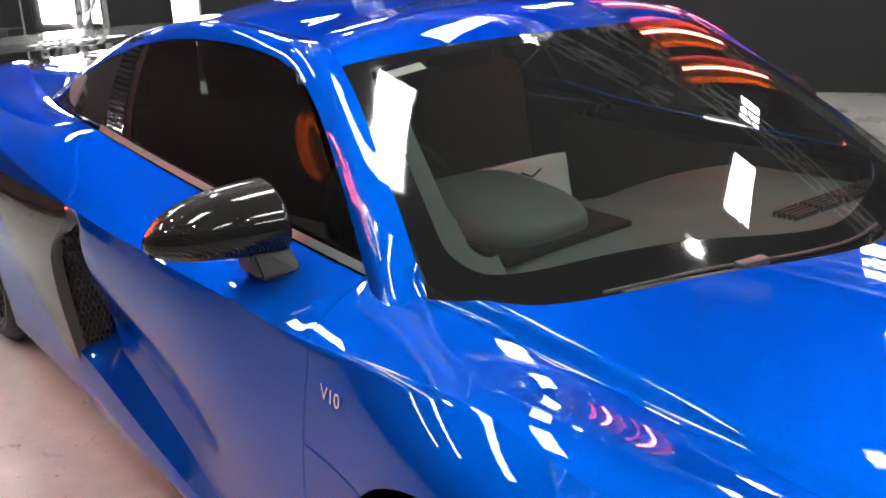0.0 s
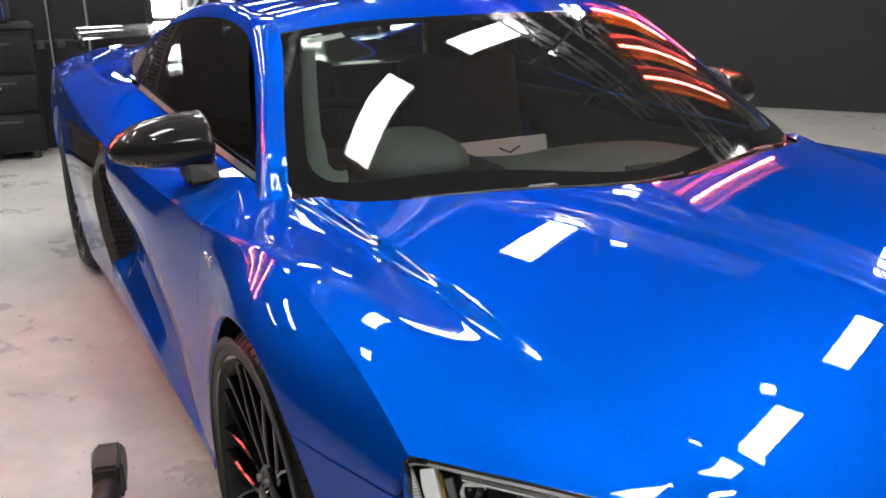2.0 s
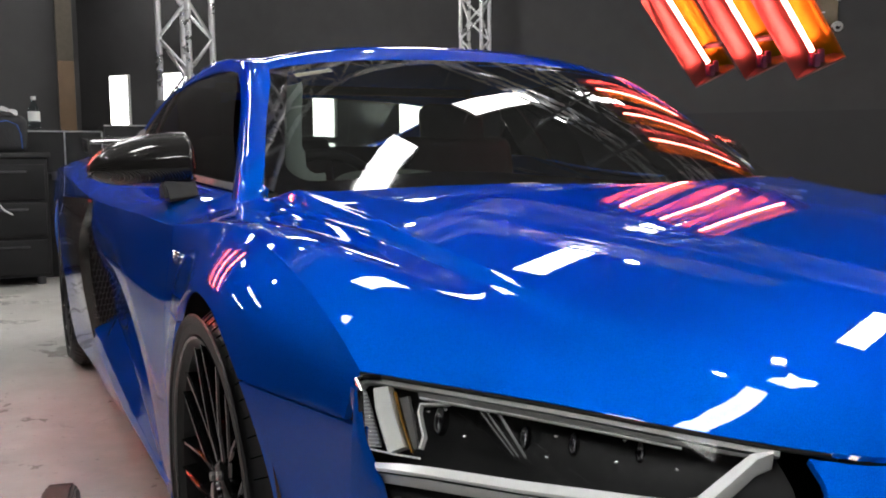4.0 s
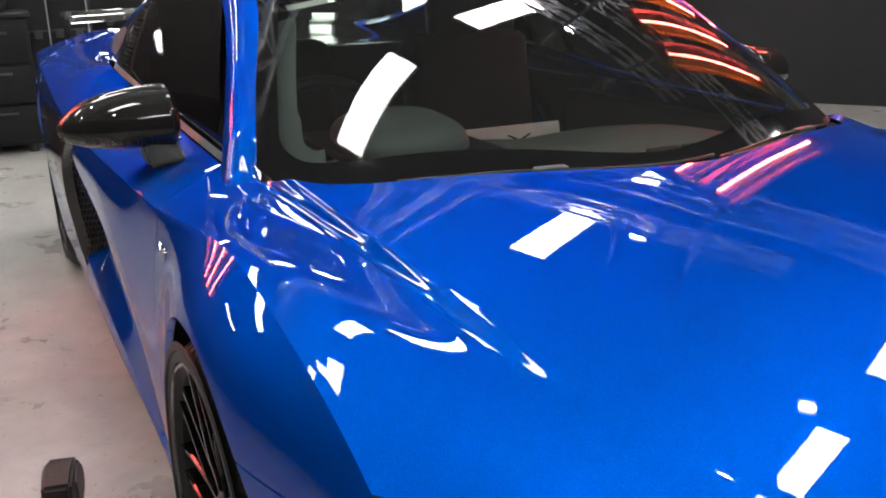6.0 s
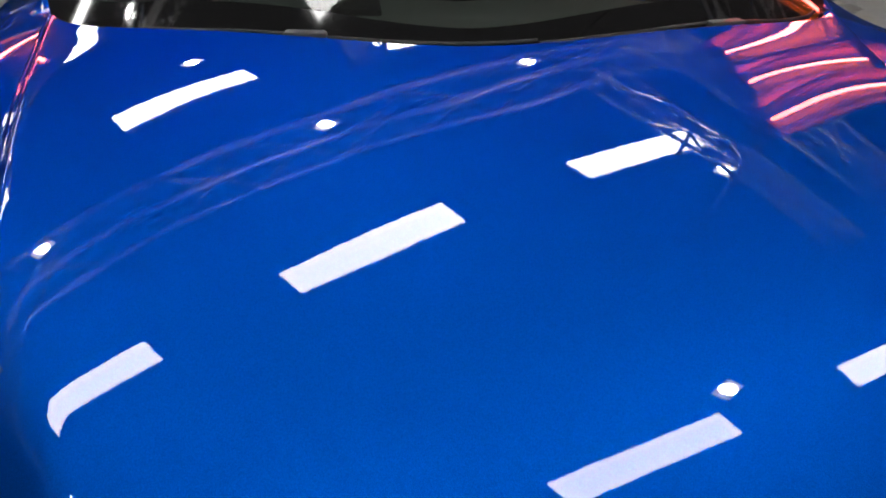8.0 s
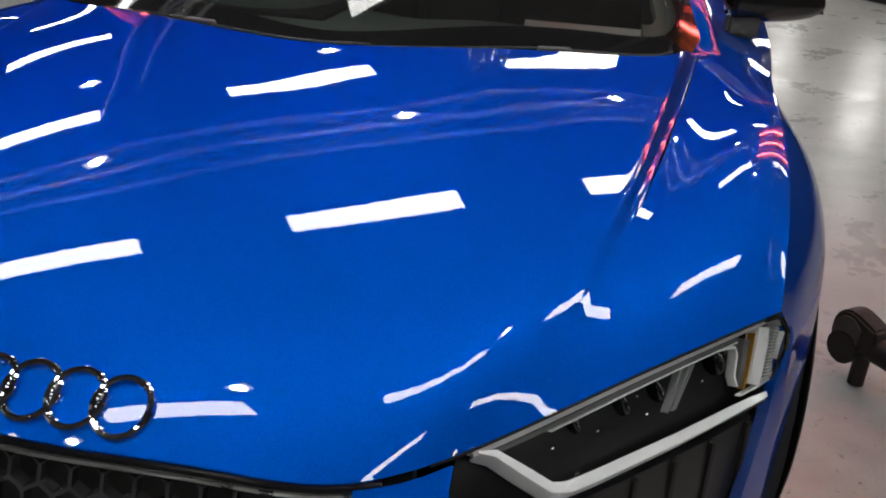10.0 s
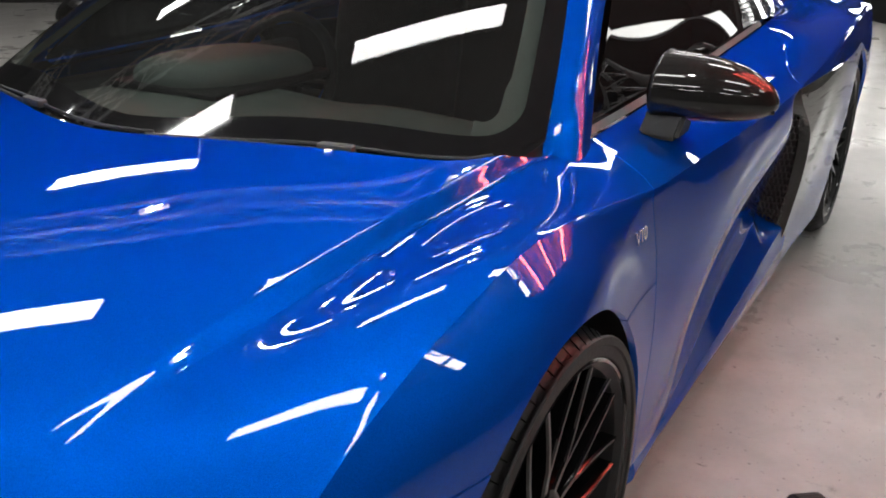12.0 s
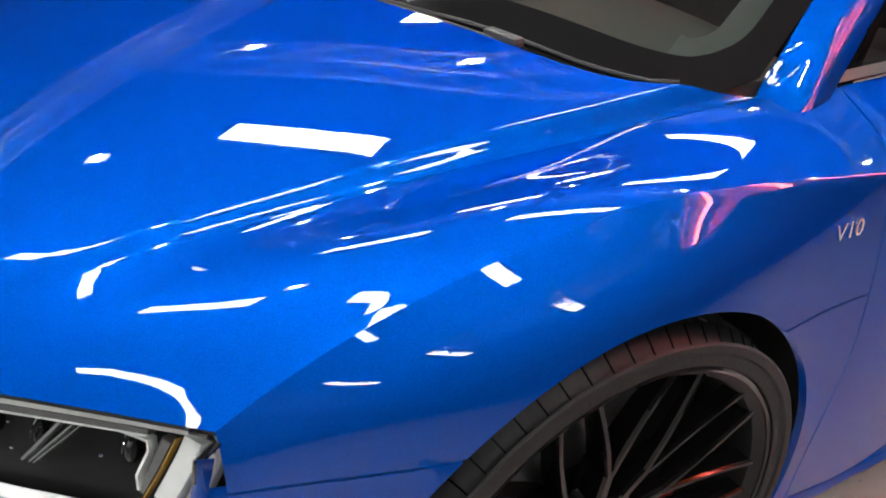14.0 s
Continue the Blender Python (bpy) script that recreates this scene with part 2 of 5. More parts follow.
def thing(name, m, label, category, group="", kind=""):
    ob = new(name)
    ob.empty_display_size = 0.1
    ob.matrix_world = m
    return tagged(ob, label, category, group, kind)


def box(bm, m, sx, sy, sz, bevel=0.0, segs=2):
    g = bmesh.ops.create_cube(bm, size=1.0, matrix=m @ Matrix.Diagonal((sx, sy, sz, 1)))
    if bevel:
        edges = list({e for v in g["verts"] for e in v.link_edges})
        bmesh.ops.bevel(bm, geom=edges, offset=bevel, segments=segs, affect="EDGES", profile=0.5)


def rod(bm, a, b, r, segs=10, r2=None):
    a, b = Vector(a), Vector(b)
    d = b - a
    m = Matrix.Translation((a + b) / 2) @ d.to_track_quat("Z", "Y").to_matrix().to_4x4()
    bmesh.ops.create_cone(bm, cap_ends=True, segments=segs, radius1=r, radius2=r if r2 is None else r2, depth=d.length, matrix=m)


def lathe(bm, profile, segs=64, axis="x"):
    """Turns a profile of (along, radius) round an axis through the origin."""
    rings = []
    for a, r in profile:
        ring = []
        for k in range(segs):
            t = 2 * math.pi * k / segs
            p = (a, r * math.cos(t), r * math.sin(t)) if axis == "x" else (r * math.cos(t), r * math.sin(t), a)
            ring.append(bm.verts.new(p))
        rings.append(ring)
    for p, q in zip(rings, rings[1:]):
        for k in range(segs):
            bm.faces.new((p[k], p[(k + 1) % segs], q[(k + 1) % segs], q[k]))
    bmesh.ops.recalc_face_normals(bm, faces=bm.faces)


def tube(bm, pts, r, segs=8, caps=True):
    """A round tube along a line of points; r may be one radius or one a point."""
    pts = [Vector(p) for p in pts]
    rr = r if isinstance(r, (list, tuple)) else [r] * len(pts)
    rings = []
    for i, p in enumerate(pts):
        d = (pts[min(i + 1, len(pts) - 1)] - pts[max(i - 1, 0)]).normalized()
        q = d.to_track_quat("Z", "Y").to_matrix()
        rings.append([bm.verts.new(p + q @ Vector((rr[i] * math.cos(2 * math.pi * k / segs), rr[i] * math.sin(2 * math.pi * k / segs), 0))) for k in range(segs)])
    for a, b in zip(rings, rings[1:]):
        off = min(range(segs), key=lambda o: (a[0].co - b[o].co).length)
        for k in range(segs):
            bm.faces.new((a[k], a[(k + 1) % segs], b[(k + 1 + off) % segs], b[(k + off) % segs]))
    if caps:
        bm.faces.new(list(reversed(rings[0])))
        bm.faces.new(rings[-1])


def hexes(width, height, cell, bar, depth, inside, matrix):
    """A honeycomb screen of open cells; inside(u, v) says which cells it has."""
    bm = bmesh.new()
    dx, dy = cell * math.sqrt(3), cell * 1.5
    for i in range(int(height / dy) + 2):
        for j in range(int(width / dx) + 2):
            cx, cy = j * dx + (i % 2) * dx / 2 - width / 2, i * dy - height / 2
            if not inside(cx, cy):
                continue
            ring = []
            for r, z in ((cell, 0), (cell - bar, 0), (cell - bar * 1.2, -depth)):
                ring.append([bm.verts.new(matrix @ Vector((cx + r * math.sin(k * math.pi / 3), cy + r * math.cos(k * math.pi / 3), z))) for k in range(6)])
            for a, b in zip(ring, ring[1:]):
                for k in range(6):
                    bm.faces.new((a[k], b[k], b[(k + 1) % 6], a[(k + 1) % 6]))
    return bm


def prism(bm, outline, depth, bevel=0.0):
    """A flat outline of 3D points with thickness along its normal."""
    vs = [bm.verts.new(p) for p in outline]
    f = bm.faces.new(vs)
    f.normal_update()
    nn = f.normal.copy()
    g = bmesh.ops.extrude_face_region(bm, geom=[f])
    bmesh.ops.translate(bm, verts=[e for e in g["geom"] if isinstance(e, bmesh.types.BMVert)], vec=-nn * depth)
    bmesh.ops.recalc_face_normals(bm, faces=bm.faces)
    if bevel:
        bmesh.ops.bevel(bm, geom=[e for e in bm.edges], offset=bevel, segments=2, affect="EDGES")
    return nn


# ---------------------------------------------------------------- the room, turned against the car
TURN = 39.3
ROOM = Matrix.Rotation(radians(TURN), 4, "Z")   # u: towards the far wall, v: along it
WALL_U, WALL_V, BACK_U, BACK_V, CEIL = 6.66, 9.5, -6.5, -7.0, 3.7


def floor_mat():
    """Worn polished concrete: cloudy tone, dark scuffs, fine specks, uneven gloss."""
    m = mat("polished_concrete", (0.41, 0.397, 0.375), 0.30, bump=0.05, bump_scale=25)
    nt = m.node_tree
    b = nt.nodes["Principled BSDF"]
    tc = nt.nodes["Texture Coordinate"]

    def noise_ramp(scale, lo, hi, a, c, detail=6, rough=0.6, distort=0.0):
        n = nt.nodes.new("ShaderNodeTexNoise")
        n.inputs["Scale"].default_value, n.inputs["Detail"].default_value = scale, detail
        n.inputs["Roughness"].default_value, n.inputs["Distortion"].default_value = rough, distort
        nt.links.new(tc.outputs["Object"], n.inputs["Vector"])
        r = nt.nodes.new("ShaderNodeMapRange")
        r.inputs["From Min"].default_value, r.inputs["From Max"].default_value = lo, hi
        r.inputs["To Min"].default_value, r.inputs["To Max"].default_value = a, c
        nt.links.new(n.outputs["Fac"], r.inputs["Value"])
        return r.outputs[0]

    def times(p, q):
        t = nt.nodes.new("ShaderNodeMath")
        t.operation = "MULTIPLY"
        nt.links.new(p, t.inputs[0])
        nt.links.new(q, t.inputs[1])
        return t.outputs[0]

    tone = times(noise_ramp(0.9, 0.3, 0.7, 0.80, 1.12), noise_ramp(7, 0.3, 0.7, 0.88, 1.10))
    scuff = times(noise_ramp(4.5, 0.60, 0.70, 1.0, 0.55, 8, 0.75, 1.2), noise_ramp(14, 0.66, 0.70, 1.0, 0.5, 5, 0.7, 0.8))
    speck = noise_ramp(60, 0.66, 0.72, 1.0, 0.45, 3)
    fac = times(times(tone, scuff), speck)
    sc = nt.nodes.new("ShaderNodeVectorMath")
    sc.operation = "SCALE"
    sc.inputs[0].default_value = (0.41, 0.397, 0.375)
    nt.links.new(fac, sc.inputs["Scale"])
    nt.links.new(sc.outputs[0], b.inputs["Base Color"])
    nt.links.new(noise_ramp(2.2, 0.3, 0.7, 0.20, 0.46, 8, 0.7), b.inputs["Roughness"])
    return m


FLOOR_MAT = floor_mat()
BASE_MAT = mat("black_wall_panel", (0.012, 0.012, 0.013), 0.5, noise_amt=0.2, noise_scale=6)
WIPER_GREY = mat("wiper_grey", (0.05, 0.05, 0.052), 0.45, noise_amt=0.1)
WALL_MAT = mat("charcoal_wall_paint", (0.026, 0.025, 0.026), 0.6, noise_amt=0.2, noise_scale=6, bump=0.1, bump_scale=60)
CEIL_MAT = mat("dark_ceiling_paint", (0.014, 0.014, 0.016), 0.8, noise_amt=0.2, noise_scale=5)


def setting(name, m, sx, sy, sz, material, label):
    bm = bmesh.new()
    box(bm, Matrix.Identity(4), sx, sy, sz)
    ob = part(name, bm, material, None, "", False)
    ob.matrix_world = m
    return tagged(ob, label, name.split("_")[0], kind="structure")


uu, vv = (WALL_U + BACK_U) / 2, (WALL_V + BACK_V) / 2
LU, LV = WALL_U - BACK_U, WALL_V - BACK_V
setting("floor", ROOM @ pose(uu, vv, -0.05), LU, LV, 0.1, FLOOR_MAT, "pale worn polished concrete workshop floor")
setting("ceiling", ROOM @ pose(uu, vv, CEIL + 0.05), LU, LV, 0.1, CEIL_MAT, "dark painted workshop ceiling")
setting("wall_far", ROOM @ pose(WALL_U + 0.1, vv, CEIL / 2), 0.2, LV, CEIL, WALL_MAT, "charcoal painted workshop wall")
setting("wall_near", ROOM @ pose(BACK_U - 0.1, vv, CEIL / 2), 0.2, LV, CEIL, WALL_MAT, "charcoal painted workshop wall")
setting("wall_side", ROOM @ pose(uu, WALL_V + 0.1, CEIL / 2), LU, 0.2, CEIL, WALL_MAT, "charcoal painted workshop wall")
setting("wall_rear", ROOM @ pose(uu, BACK_V - 0.1, CEIL / 2), LU, 0.2, CEIL, WALL_MAT, "charcoal painted workshop wall")

# ---------------------------------------------------------------- lamps
PANEL_MAT = mat("led_panel_diffuser", (0.9, 0.9, 0.9), 0.5, emit=(1.0, 0.985, 0.96), emit_strength=22)
WALL_PANEL_MAT = mat("wall_led_diffuser", (0.9, 0.9, 0.9), 0.5, emit=(1.0, 0.99, 0.95), emit_strength=9)
SPOT_GLASS = mat("spot_front_glass", (0.8, 0.8, 0.8), 0.4, emit=(1.0, 0.98, 0.96), emit_strength=7)
SPOT_MAT = mat("spot_lamp_face", (0.9, 0.9, 0.9), 0.5, emit=(1.0, 0.98, 0.95), emit_strength=300)
LAMP_HOUSING = mat("lamp_housing_white", (0.7, 0.7, 0.7), 0.45, noise_amt=0.05)
TRUSS_MAT = mat("truss_aluminium", (0.72, 0.72, 0.73), 0.3, 1.0, noise_amt=0.1, rough_var=0.1)
LAMP_Z = 3.20


def ceiling_lamp():
    """A long flat LED batten hung from the ceiling."""
    top = thing("ceiling_light", Matrix.Identity(4), "long white LED batten light hung under the dark ceiling", "ceiling light", "ceiling lights")
    bm = bmesh.new()
    box(bm, pose(0, 0, 0.03), 1.09, 0.24, 0.05, 0.008)
    part("frame", bm, LAMP_HOUSING, top)
    bm = bmesh.new()
    box(bm, pose(0, 0, 0.002), 1.07, 0.22, 0.012, 0.003)
    part("diffuser", bm, PANEL_MAT, top, "glowing white diffuser")
    for x in (-0.45, 0.45):
        bm = bmesh.new()
        rod(bm, (x, 0, 0.05), (x, 0, CEIL - LAMP_Z), 0.004, 6)
        part("hanger", bm, SATIN, top)
    return top


GRID = Matrix.Translation((-0.186, 1.254, 0)) @ Matrix.Rotation(radians(31.23), 4, "Z")
UNEVEN = {(-1, -1): (-0.00, 0.07), (-1, 0): (-0.01, 0.01), (-1, 1): (-0.10, 0.01), (0, -1): (-0.03, 0.01), (0, 0): (-0.06, 0.03), (0, 1): (-0.10, 0.03), (1, -1): (-0.09, -0.03), (1, 0): (-0.12, 0.01), (1, 1): (0.00, 0.00)}   # how far some lamps hang off the grid
first = None
# the i = -2 lamps are unseen, added to brighten the front left flank
for i in range(-2, 3):
    for j in range(-3, 4 if i > -2 else 0):
        du, dv = UNEVEN.get((i, j), (0, 0))
        m = GRID @ pose(2.041 * i + 0.041 * j + du, 2.279 * j + dv, LAMP_Z)
        if abs((ROOM.inverted() @ m).translation.x - 0.08) > 6.3 or not -6.7 < (ROOM.inverted() @ m).translation.y < 9.2:
            continue
        if first is None:
            first = ceiling_lamp()
            first.matrix_world = m
        else:
            copy_thing(first, m)


def ceiling_spot():
    """A small square LED flood under the ceiling."""
    top = thing("spot_light", Matrix.Identity(4), "small bright square LED spot hung under the ceiling", "spot light", "ceiling spots")
    bm = bmesh.new()
    box(bm, pose(0, 0, 0.03), 0.20, 0.15, 0.05, 0.008)
    part("housing", bm, BLACK_PLASTIC, top)
    bm = bmesh.new()
    box(bm, pose(0, 0, 0.003), 0.175, 0.105, 0.006, 0.002, 1)
    part("front_glass", bm, SPOT_GLASS, top, "softly lit frosted front glass")
    bm = bmesh.new()
    rod(bm, (0, 0, -0.004), (0, 0, 0.004), 0.052, 20)
    part("face", bm, SPOT_MAT, top, "glaring white lamp face")
    bm = bmesh.new()
    rod(bm, (0, 0, 0.05), (0, 0, CEIL - LAMP_Z), 0.008, 6)
    part("hanger", bm, STEEL, top)
    return top


STEEL = mat("painted_steel", (0.05, 0.05, 0.055), 0.45, 0.3, noise_amt=0.2)
first = None
for su, sv in ((2.27, -0.41), (0.63, -2.02), (2.19, 1.39), (0.49, 1.35), (-1.61, 1.39), (0.28, 2.89), (-1.62, 3.14), (-1.43, -1.84), (-3.06, -2.47), (-3.48, 1.44), (-3.32, -0.51)):
    m = GRID @ pose(su, sv, LAMP_Z - 0.02, 0, 0, 20)
    if first is None:
        first = ceiling_spot()
        first.matrix_world = m
    else:
        copy_thing(first, m)

# ---------------------------------------------------------------- the car: its lines, as splines along its length (y back from the front axle)
car = thing("sports_car", Matrix.Identity(4), "glossy blue low sports coupe with black carbon trim parked on concrete", "car")

hood_z = spl((-1.0, 0.575), (-0.863, 0.634), (-0.7, 0.690), (-0.45, 0.755), (-0.2, 0.805), (-0.03, 0.836), (0.14, 0.853), (0.3, 0.864))
edge_x = spl((-1.0, 0.445), (-0.75, 0.524), (-0.45, 0.601), (-0.1, 0.663), (0.2, 0.703), (0.5, 0.743))
edge_z = spl((-1.0, 0.575), (-0.75, 0.648), (-0.45, 0.722), (-0.1, 0.781), (0.1, 0.798), (0.3, 0.819), (0.5, 0.824))
step_h = spl((-0.8, 0.0), (-0.62, 0.002), (-0.42, 0.008), (-0.2, 0.016), (0.0, 0.021), (0.3, 0.026))
shield_foot = spl((-0.3, 0.035), (0, -0.034), (0.3, 0.035), (0.50, 0.100), (0.612, 0.150), (0.665, 0.200), (0.695, 0.262), (0.715, 0.325), (0.755, 0.400), (0.8, 0.47))
belt_x = spl((0.44, 0.745), (0.7, 0.749), (1.0, 0.752), (1.3, 0.762), (1.64, 0.785))
belt_z = spl((0.44, 0.824), (0.7, 0.831), (1.0, 0.842), (1.3, 0.862), (1.64, 0.900))
shoulder_x = spl((-0.8, 0.800), (-0.45, 0.822), (-0.2, 0.842), (0.05, 0.848), (0.3, 0.870), (0.6, 0.902), (1.0, 0.930), (1.4, 0.948), (1.8, 0.956))
shoulder_z = spl((-0.8, 0.44), (-0.45, 0.640), (-0.2, 0.738), (0.05, 0.774), (0.3, 0.772), (0.6, 0.770), (1.0, 0.772), (1.4, 0.780), (1.8, 0.808))
crown = spl((-0.45, 0.015), (-0.2, 0.013), (0.05, 0.011), (0.3, 0.009), (0.6, 0.008), (1.4, 0.010), (1.8, 0.012))
side_a = spl((-0.47, 0.838), (-0.2, 0.898), (0.05, 0.911), (0.35, 0.895), (0.65, 0.925), (1.0, 0.944), (1.4, 0.956), (1.8, 0.957))
side_b = spl((-0.47, 0.836), (-0.2, 0.930), (0.05, 0.941), (0.35, 0.910), (0.65, 0.932), (1.0, 0.940), (1.4, 0.950), (1.8, 0.945))
side_c = spl((-0.47, 0.836), (-0.2, 0.942), (0.05, 0.950), (0.35, 0.917), (0.65, 0.913), (1.0, 0.903), (1.4, 0.912), (1.8, 0.912))
side_d = spl((-0.47, 0.836), (-0.2, 0.935), (0.05, 0.940), (0.35, 0.914), (0.60, 0.897), (0.8, 0.894), (1.0, 0.890), (1.4, 0.893), (1.8, 0.900))
break_z = spl((-0.47, 0.27), (0.05, 0.27), (0.35, 0.235), (0.60, 0.190), (0.80, 0.247), (1.0, 0.308), (1.3, 0.396), (1.45, 0.440), (1.8, 0.55))
ridge_x = spl((0.3, 0.915), (0.60, 0.899), (1.0, 0.918), (1.3, 0.932), (1.7, 0.944))
ridge_z = spl((0.3, 0.215), (0.60, 0.187), (1.0, 0.252), (1.3, 0.310), (1.53, 0.348), (1.7, 0.352))
ARCH_F, ARCH_R = (0.005, 0.332, 0.352), (2.65, 0.345, 0.378)


edge_plan = spl((-0.2, -0.893), (0.0, -0.903), (0.2, -0.893), (0.38, -0.852), (0.462, -0.787), (0.64, -0.620), (0.822, -0.451))
edge_height = spl((-0.2, 0.580), (0.0, 0.582), (0.2, 0.580), (0.40, 0.577), (0.6, 0.605), (0.822, 0.637))


def front_edge(x):
    """How far forward the upper bodywork reaches, over the grille and along the headlights."""
    return edge_plan(np.minimum(np.abs(x), 0.822))


def light_top(x):
    """The upper edge of the headlight and grille, by the distance from the middle."""
    return edge_height(np.abs(x))


bonnet_lift = spl((-0.95, -0.0329), (-0.75, 0.0025), (-0.5, 0.0124), (-0.25, 0.0128), (0, 0.0070), (0.25, 0.0220))
bonnet_bow = spl((-0.95, -0.0515), (-0.75, -0.0188), (-0.5, -0.0071), (-0.25, -0.0119), (0, 0.0014), (0.25, -0.0063))
bonnet_brow = spl((-0.95, -0.0349), (-0.75, -0.0218), (-0.5, -0.0128), (-0.25, -0.0078), (0, -0.0093), (0.25, -0.0093))


def bonnet_swell(x, y):
    """The fine crown of the bonnet skin over its plain arch."""
    u = x / 0.6
    return bonnet_lift(y) + bonnet_bow(y) * u ** 2 + bonnet_brow(y) * u ** 4


wing_crown = spl((-0.45, 0.0291), (-0.2, 0.0101), (0.05, -0.0040), (0.3, -0.0045))
wing_shoulder = spl((-0.45, -0.0096), (-0.2, 0.0092), (0.05, 0.0135), (0.3, -0.0003))
wing_inner = spl((-0.45, 0.0115), (-0.2, -0.0023), (0.05, -0.0019), (0.3, -0.0001))


def top_base(x, y):
    """Height of bonnet and wing tops before they roll down to the front edge."""
    x3, hs, w = edge_x(np.minimum(y, 0.42)), np.maximum(step_h(y), 0), 0.030
    c = hood_z(y) - hs - edge_z(y)
    zh = hood_z(y) - c * (x / x3) ** 2 - hs * smooth(x3 - w, x3, x) + bonnet_swell(x, y)
    k = smooth(0.30, 0.50, y)
    x0 = (1 - k) * x3 + k * belt_x(y)
    z0 = (1 - k) * (edge_z(y) + bonnet_swell(x3, y)) + k * belt_z(y)
    t = np.clip((x - x0) / (shoulder_x(y) - x0), 0, 1.2)
    yc, on = np.clip(y, -0.55, 0.45), 1 - smooth(0.35, 0.75, y)
    fall = shoulder_z(y) + on * wing_shoulder(yc) - z0
    zw = z0 + fall * t + (crown(y) + on * wing_crown(yc)) * 6.75 * t * t * (1 - t) + on * wing_inner(yc) * 4 * t * (1 - t) ** 2
    start = (-2 * c / x3 + (2 * bonnet_bow(y) * x3 / 0.6 + 4 * bonnet_brow(y) * (x3 / 0.6) ** 3) / 0.6) * (shoulder_x(y) - x0)
    soft_wing = z0 + start * t + (fall - start) * t * t
    kw = smooth(-0.85, -0.40, y)
    zw = kw * zw + (1 - kw) * soft_wing
    return np.where(x < x3, zh, zw)


roll_width = spl((0.0, 0.074), (0.25, 0.074), (0.40, 0.074), (0.45, 0.092), (0.50, 0.150), (0.56, 0.235), (0.66, 0.300), (0.80, 0.400))
roll_power = spl((0.0, 2.0), (0.46, 2.0), (0.60, 2.2), (0.80, 2.4))


def top_z(x, y):
    """Height of bonnet and wing tops."""
    x = np.abs(np.asarray(x, float))
    y = np.asarray(y, float) + 0 * x
    ye = front_edge(x)
    out = smooth(0.42, 0.80, x)
    near = np.clip(1 - (y - ye) / roll_width(x), 0, 1.1)
    k = smooth(0.08, 0.66, x)
    return top_base(x, y) - (top_base(x, ye) - light_top(x) - 0.004) * ((1 - k) * near ** 1.80 + k * near ** roll_power(x))


def hood_point(y, x):
    return np.stack([x, y + 0 * x, top_z(x, y + 0 * x)], -1)


shut = lambda y: 0.0016 * smooth(-0.5, -0.15, y)
rows = []
for y in np.linspace(-1.02, 0.36, 260):
    x3 = float(edge_x(y))
    xs = np.r_[np.linspace(0, x3 - 0.036, 34), np.linspace(x3 - 0.033, x3 - float(shut(y)), 12)]
    rows.append(hood_point(y, xs))
half = sheet(np.array(rows)[:, ::-1])
hood = join(half, mirror(half))
hood = clip(hood, lambda p: p[:, 1] - front_edge(p[:, 0]))
hood = clip(hood, lambda p: shield_foot(np.abs(p[:, 0])) - p[:, 1])
hood[1][:] *= np.sign(hood[1][:, 2:3])
skin("hood", hood, PAINT, car, 0.014, "glossy blue bonnet with raised creased edges")


def recess(y, z, zs):
    """The door's rear end turns inwards ahead of the side vent."""
    q = (y - 1.338 - (0.76 - z) * 0.10) / 0.007
    return 0.72 * 0.007 * np.log1p(np.exp(np.clip(q, -30, 60))) * smooth(0.0, 0.05, zs - z)


def side_lines(y):
    """Cross lines of the flank at y: over the shoulder, down the side, out along the ledge, down to the sill."""
    k = float(smooth(0.30, 0.50, y))
    x0 = (1 - k) * (float(edge_x(y)) + float(shut(y))) + k * (float(belt_x(y)) + 0.002)
    xs = float(shoulder_x(y))
    up = np.linspace(x0, xs, 42)
    over = np.c_[up, top_z(np.maximum(up, edge_x(min(y, 0.42)) + 1e-6), y)]
    zs, zb = over[-1, 1], float(break_z(y))
    low = [(xs, zs)] + [(float(f(y)), zs - q * (zs - zb)) for f, q in ((side_a, 0.145), (side_b, 0.35), (side_c, 0.68), (side_d, 1.0))]
    down = through_points(low, 40)
    down[:, 0] -= recess(y, down[:, 1], zs)
    end = (float(ridge_x(y)), float(ridge_z(y))) if y > 0.62 else (down[-1, 0] - 0.015, 0.165)
    t = np.linspace(0, 1, 7)[:, None]
    out = down[-1] * (1 - t) + np.array(end) * t
    return [np.c_[q[:, 0], np.full(len(q), y), q[:, 1]] for q in (over, down, out)]


def panels(y0, y1, count):
    """The flank as three surfaces that meet in crisp creases."""
    lines = [side_lines(y) for y in np.linspace(y0, y1, count)]
    out = []
    for k in range(3):
        v, n, f = sheet(np.array([q[k] for q in lines]))
        out.append([v, n * np.sign(n[:, :1] + 0.3 * n[:, 2:3]), f])
    a, b = out[0][1].reshape(count, 42, 3), out[1][1].reshape(count, 40, 3)
    ys = np.linspace(y0, y1, count)
    blend = (smooth(0.0, 0.2, ys) * (1 - smooth(0.35, 0.6, ys)) * 0.8)[:, None]
    both = a[:, -1] + b[:, 0]
    both /= np.linalg.norm(both, axis=1, keepdims=True)
    a[:, -1] += (both - a[:, -1]) * blend
    b[:, 0] += (both - b[:, 0]) * blend
    return out


front = panels(-0.80, 0.62, 190)
aft = panels(0.62, 1.74, 94)
side = join(*[tuple(q) for q in front + aft])


def arch(a):
    return lambda p: np.hypot(p[:, 1] - a[0], p[:, 2] - a[1]) - a[2]


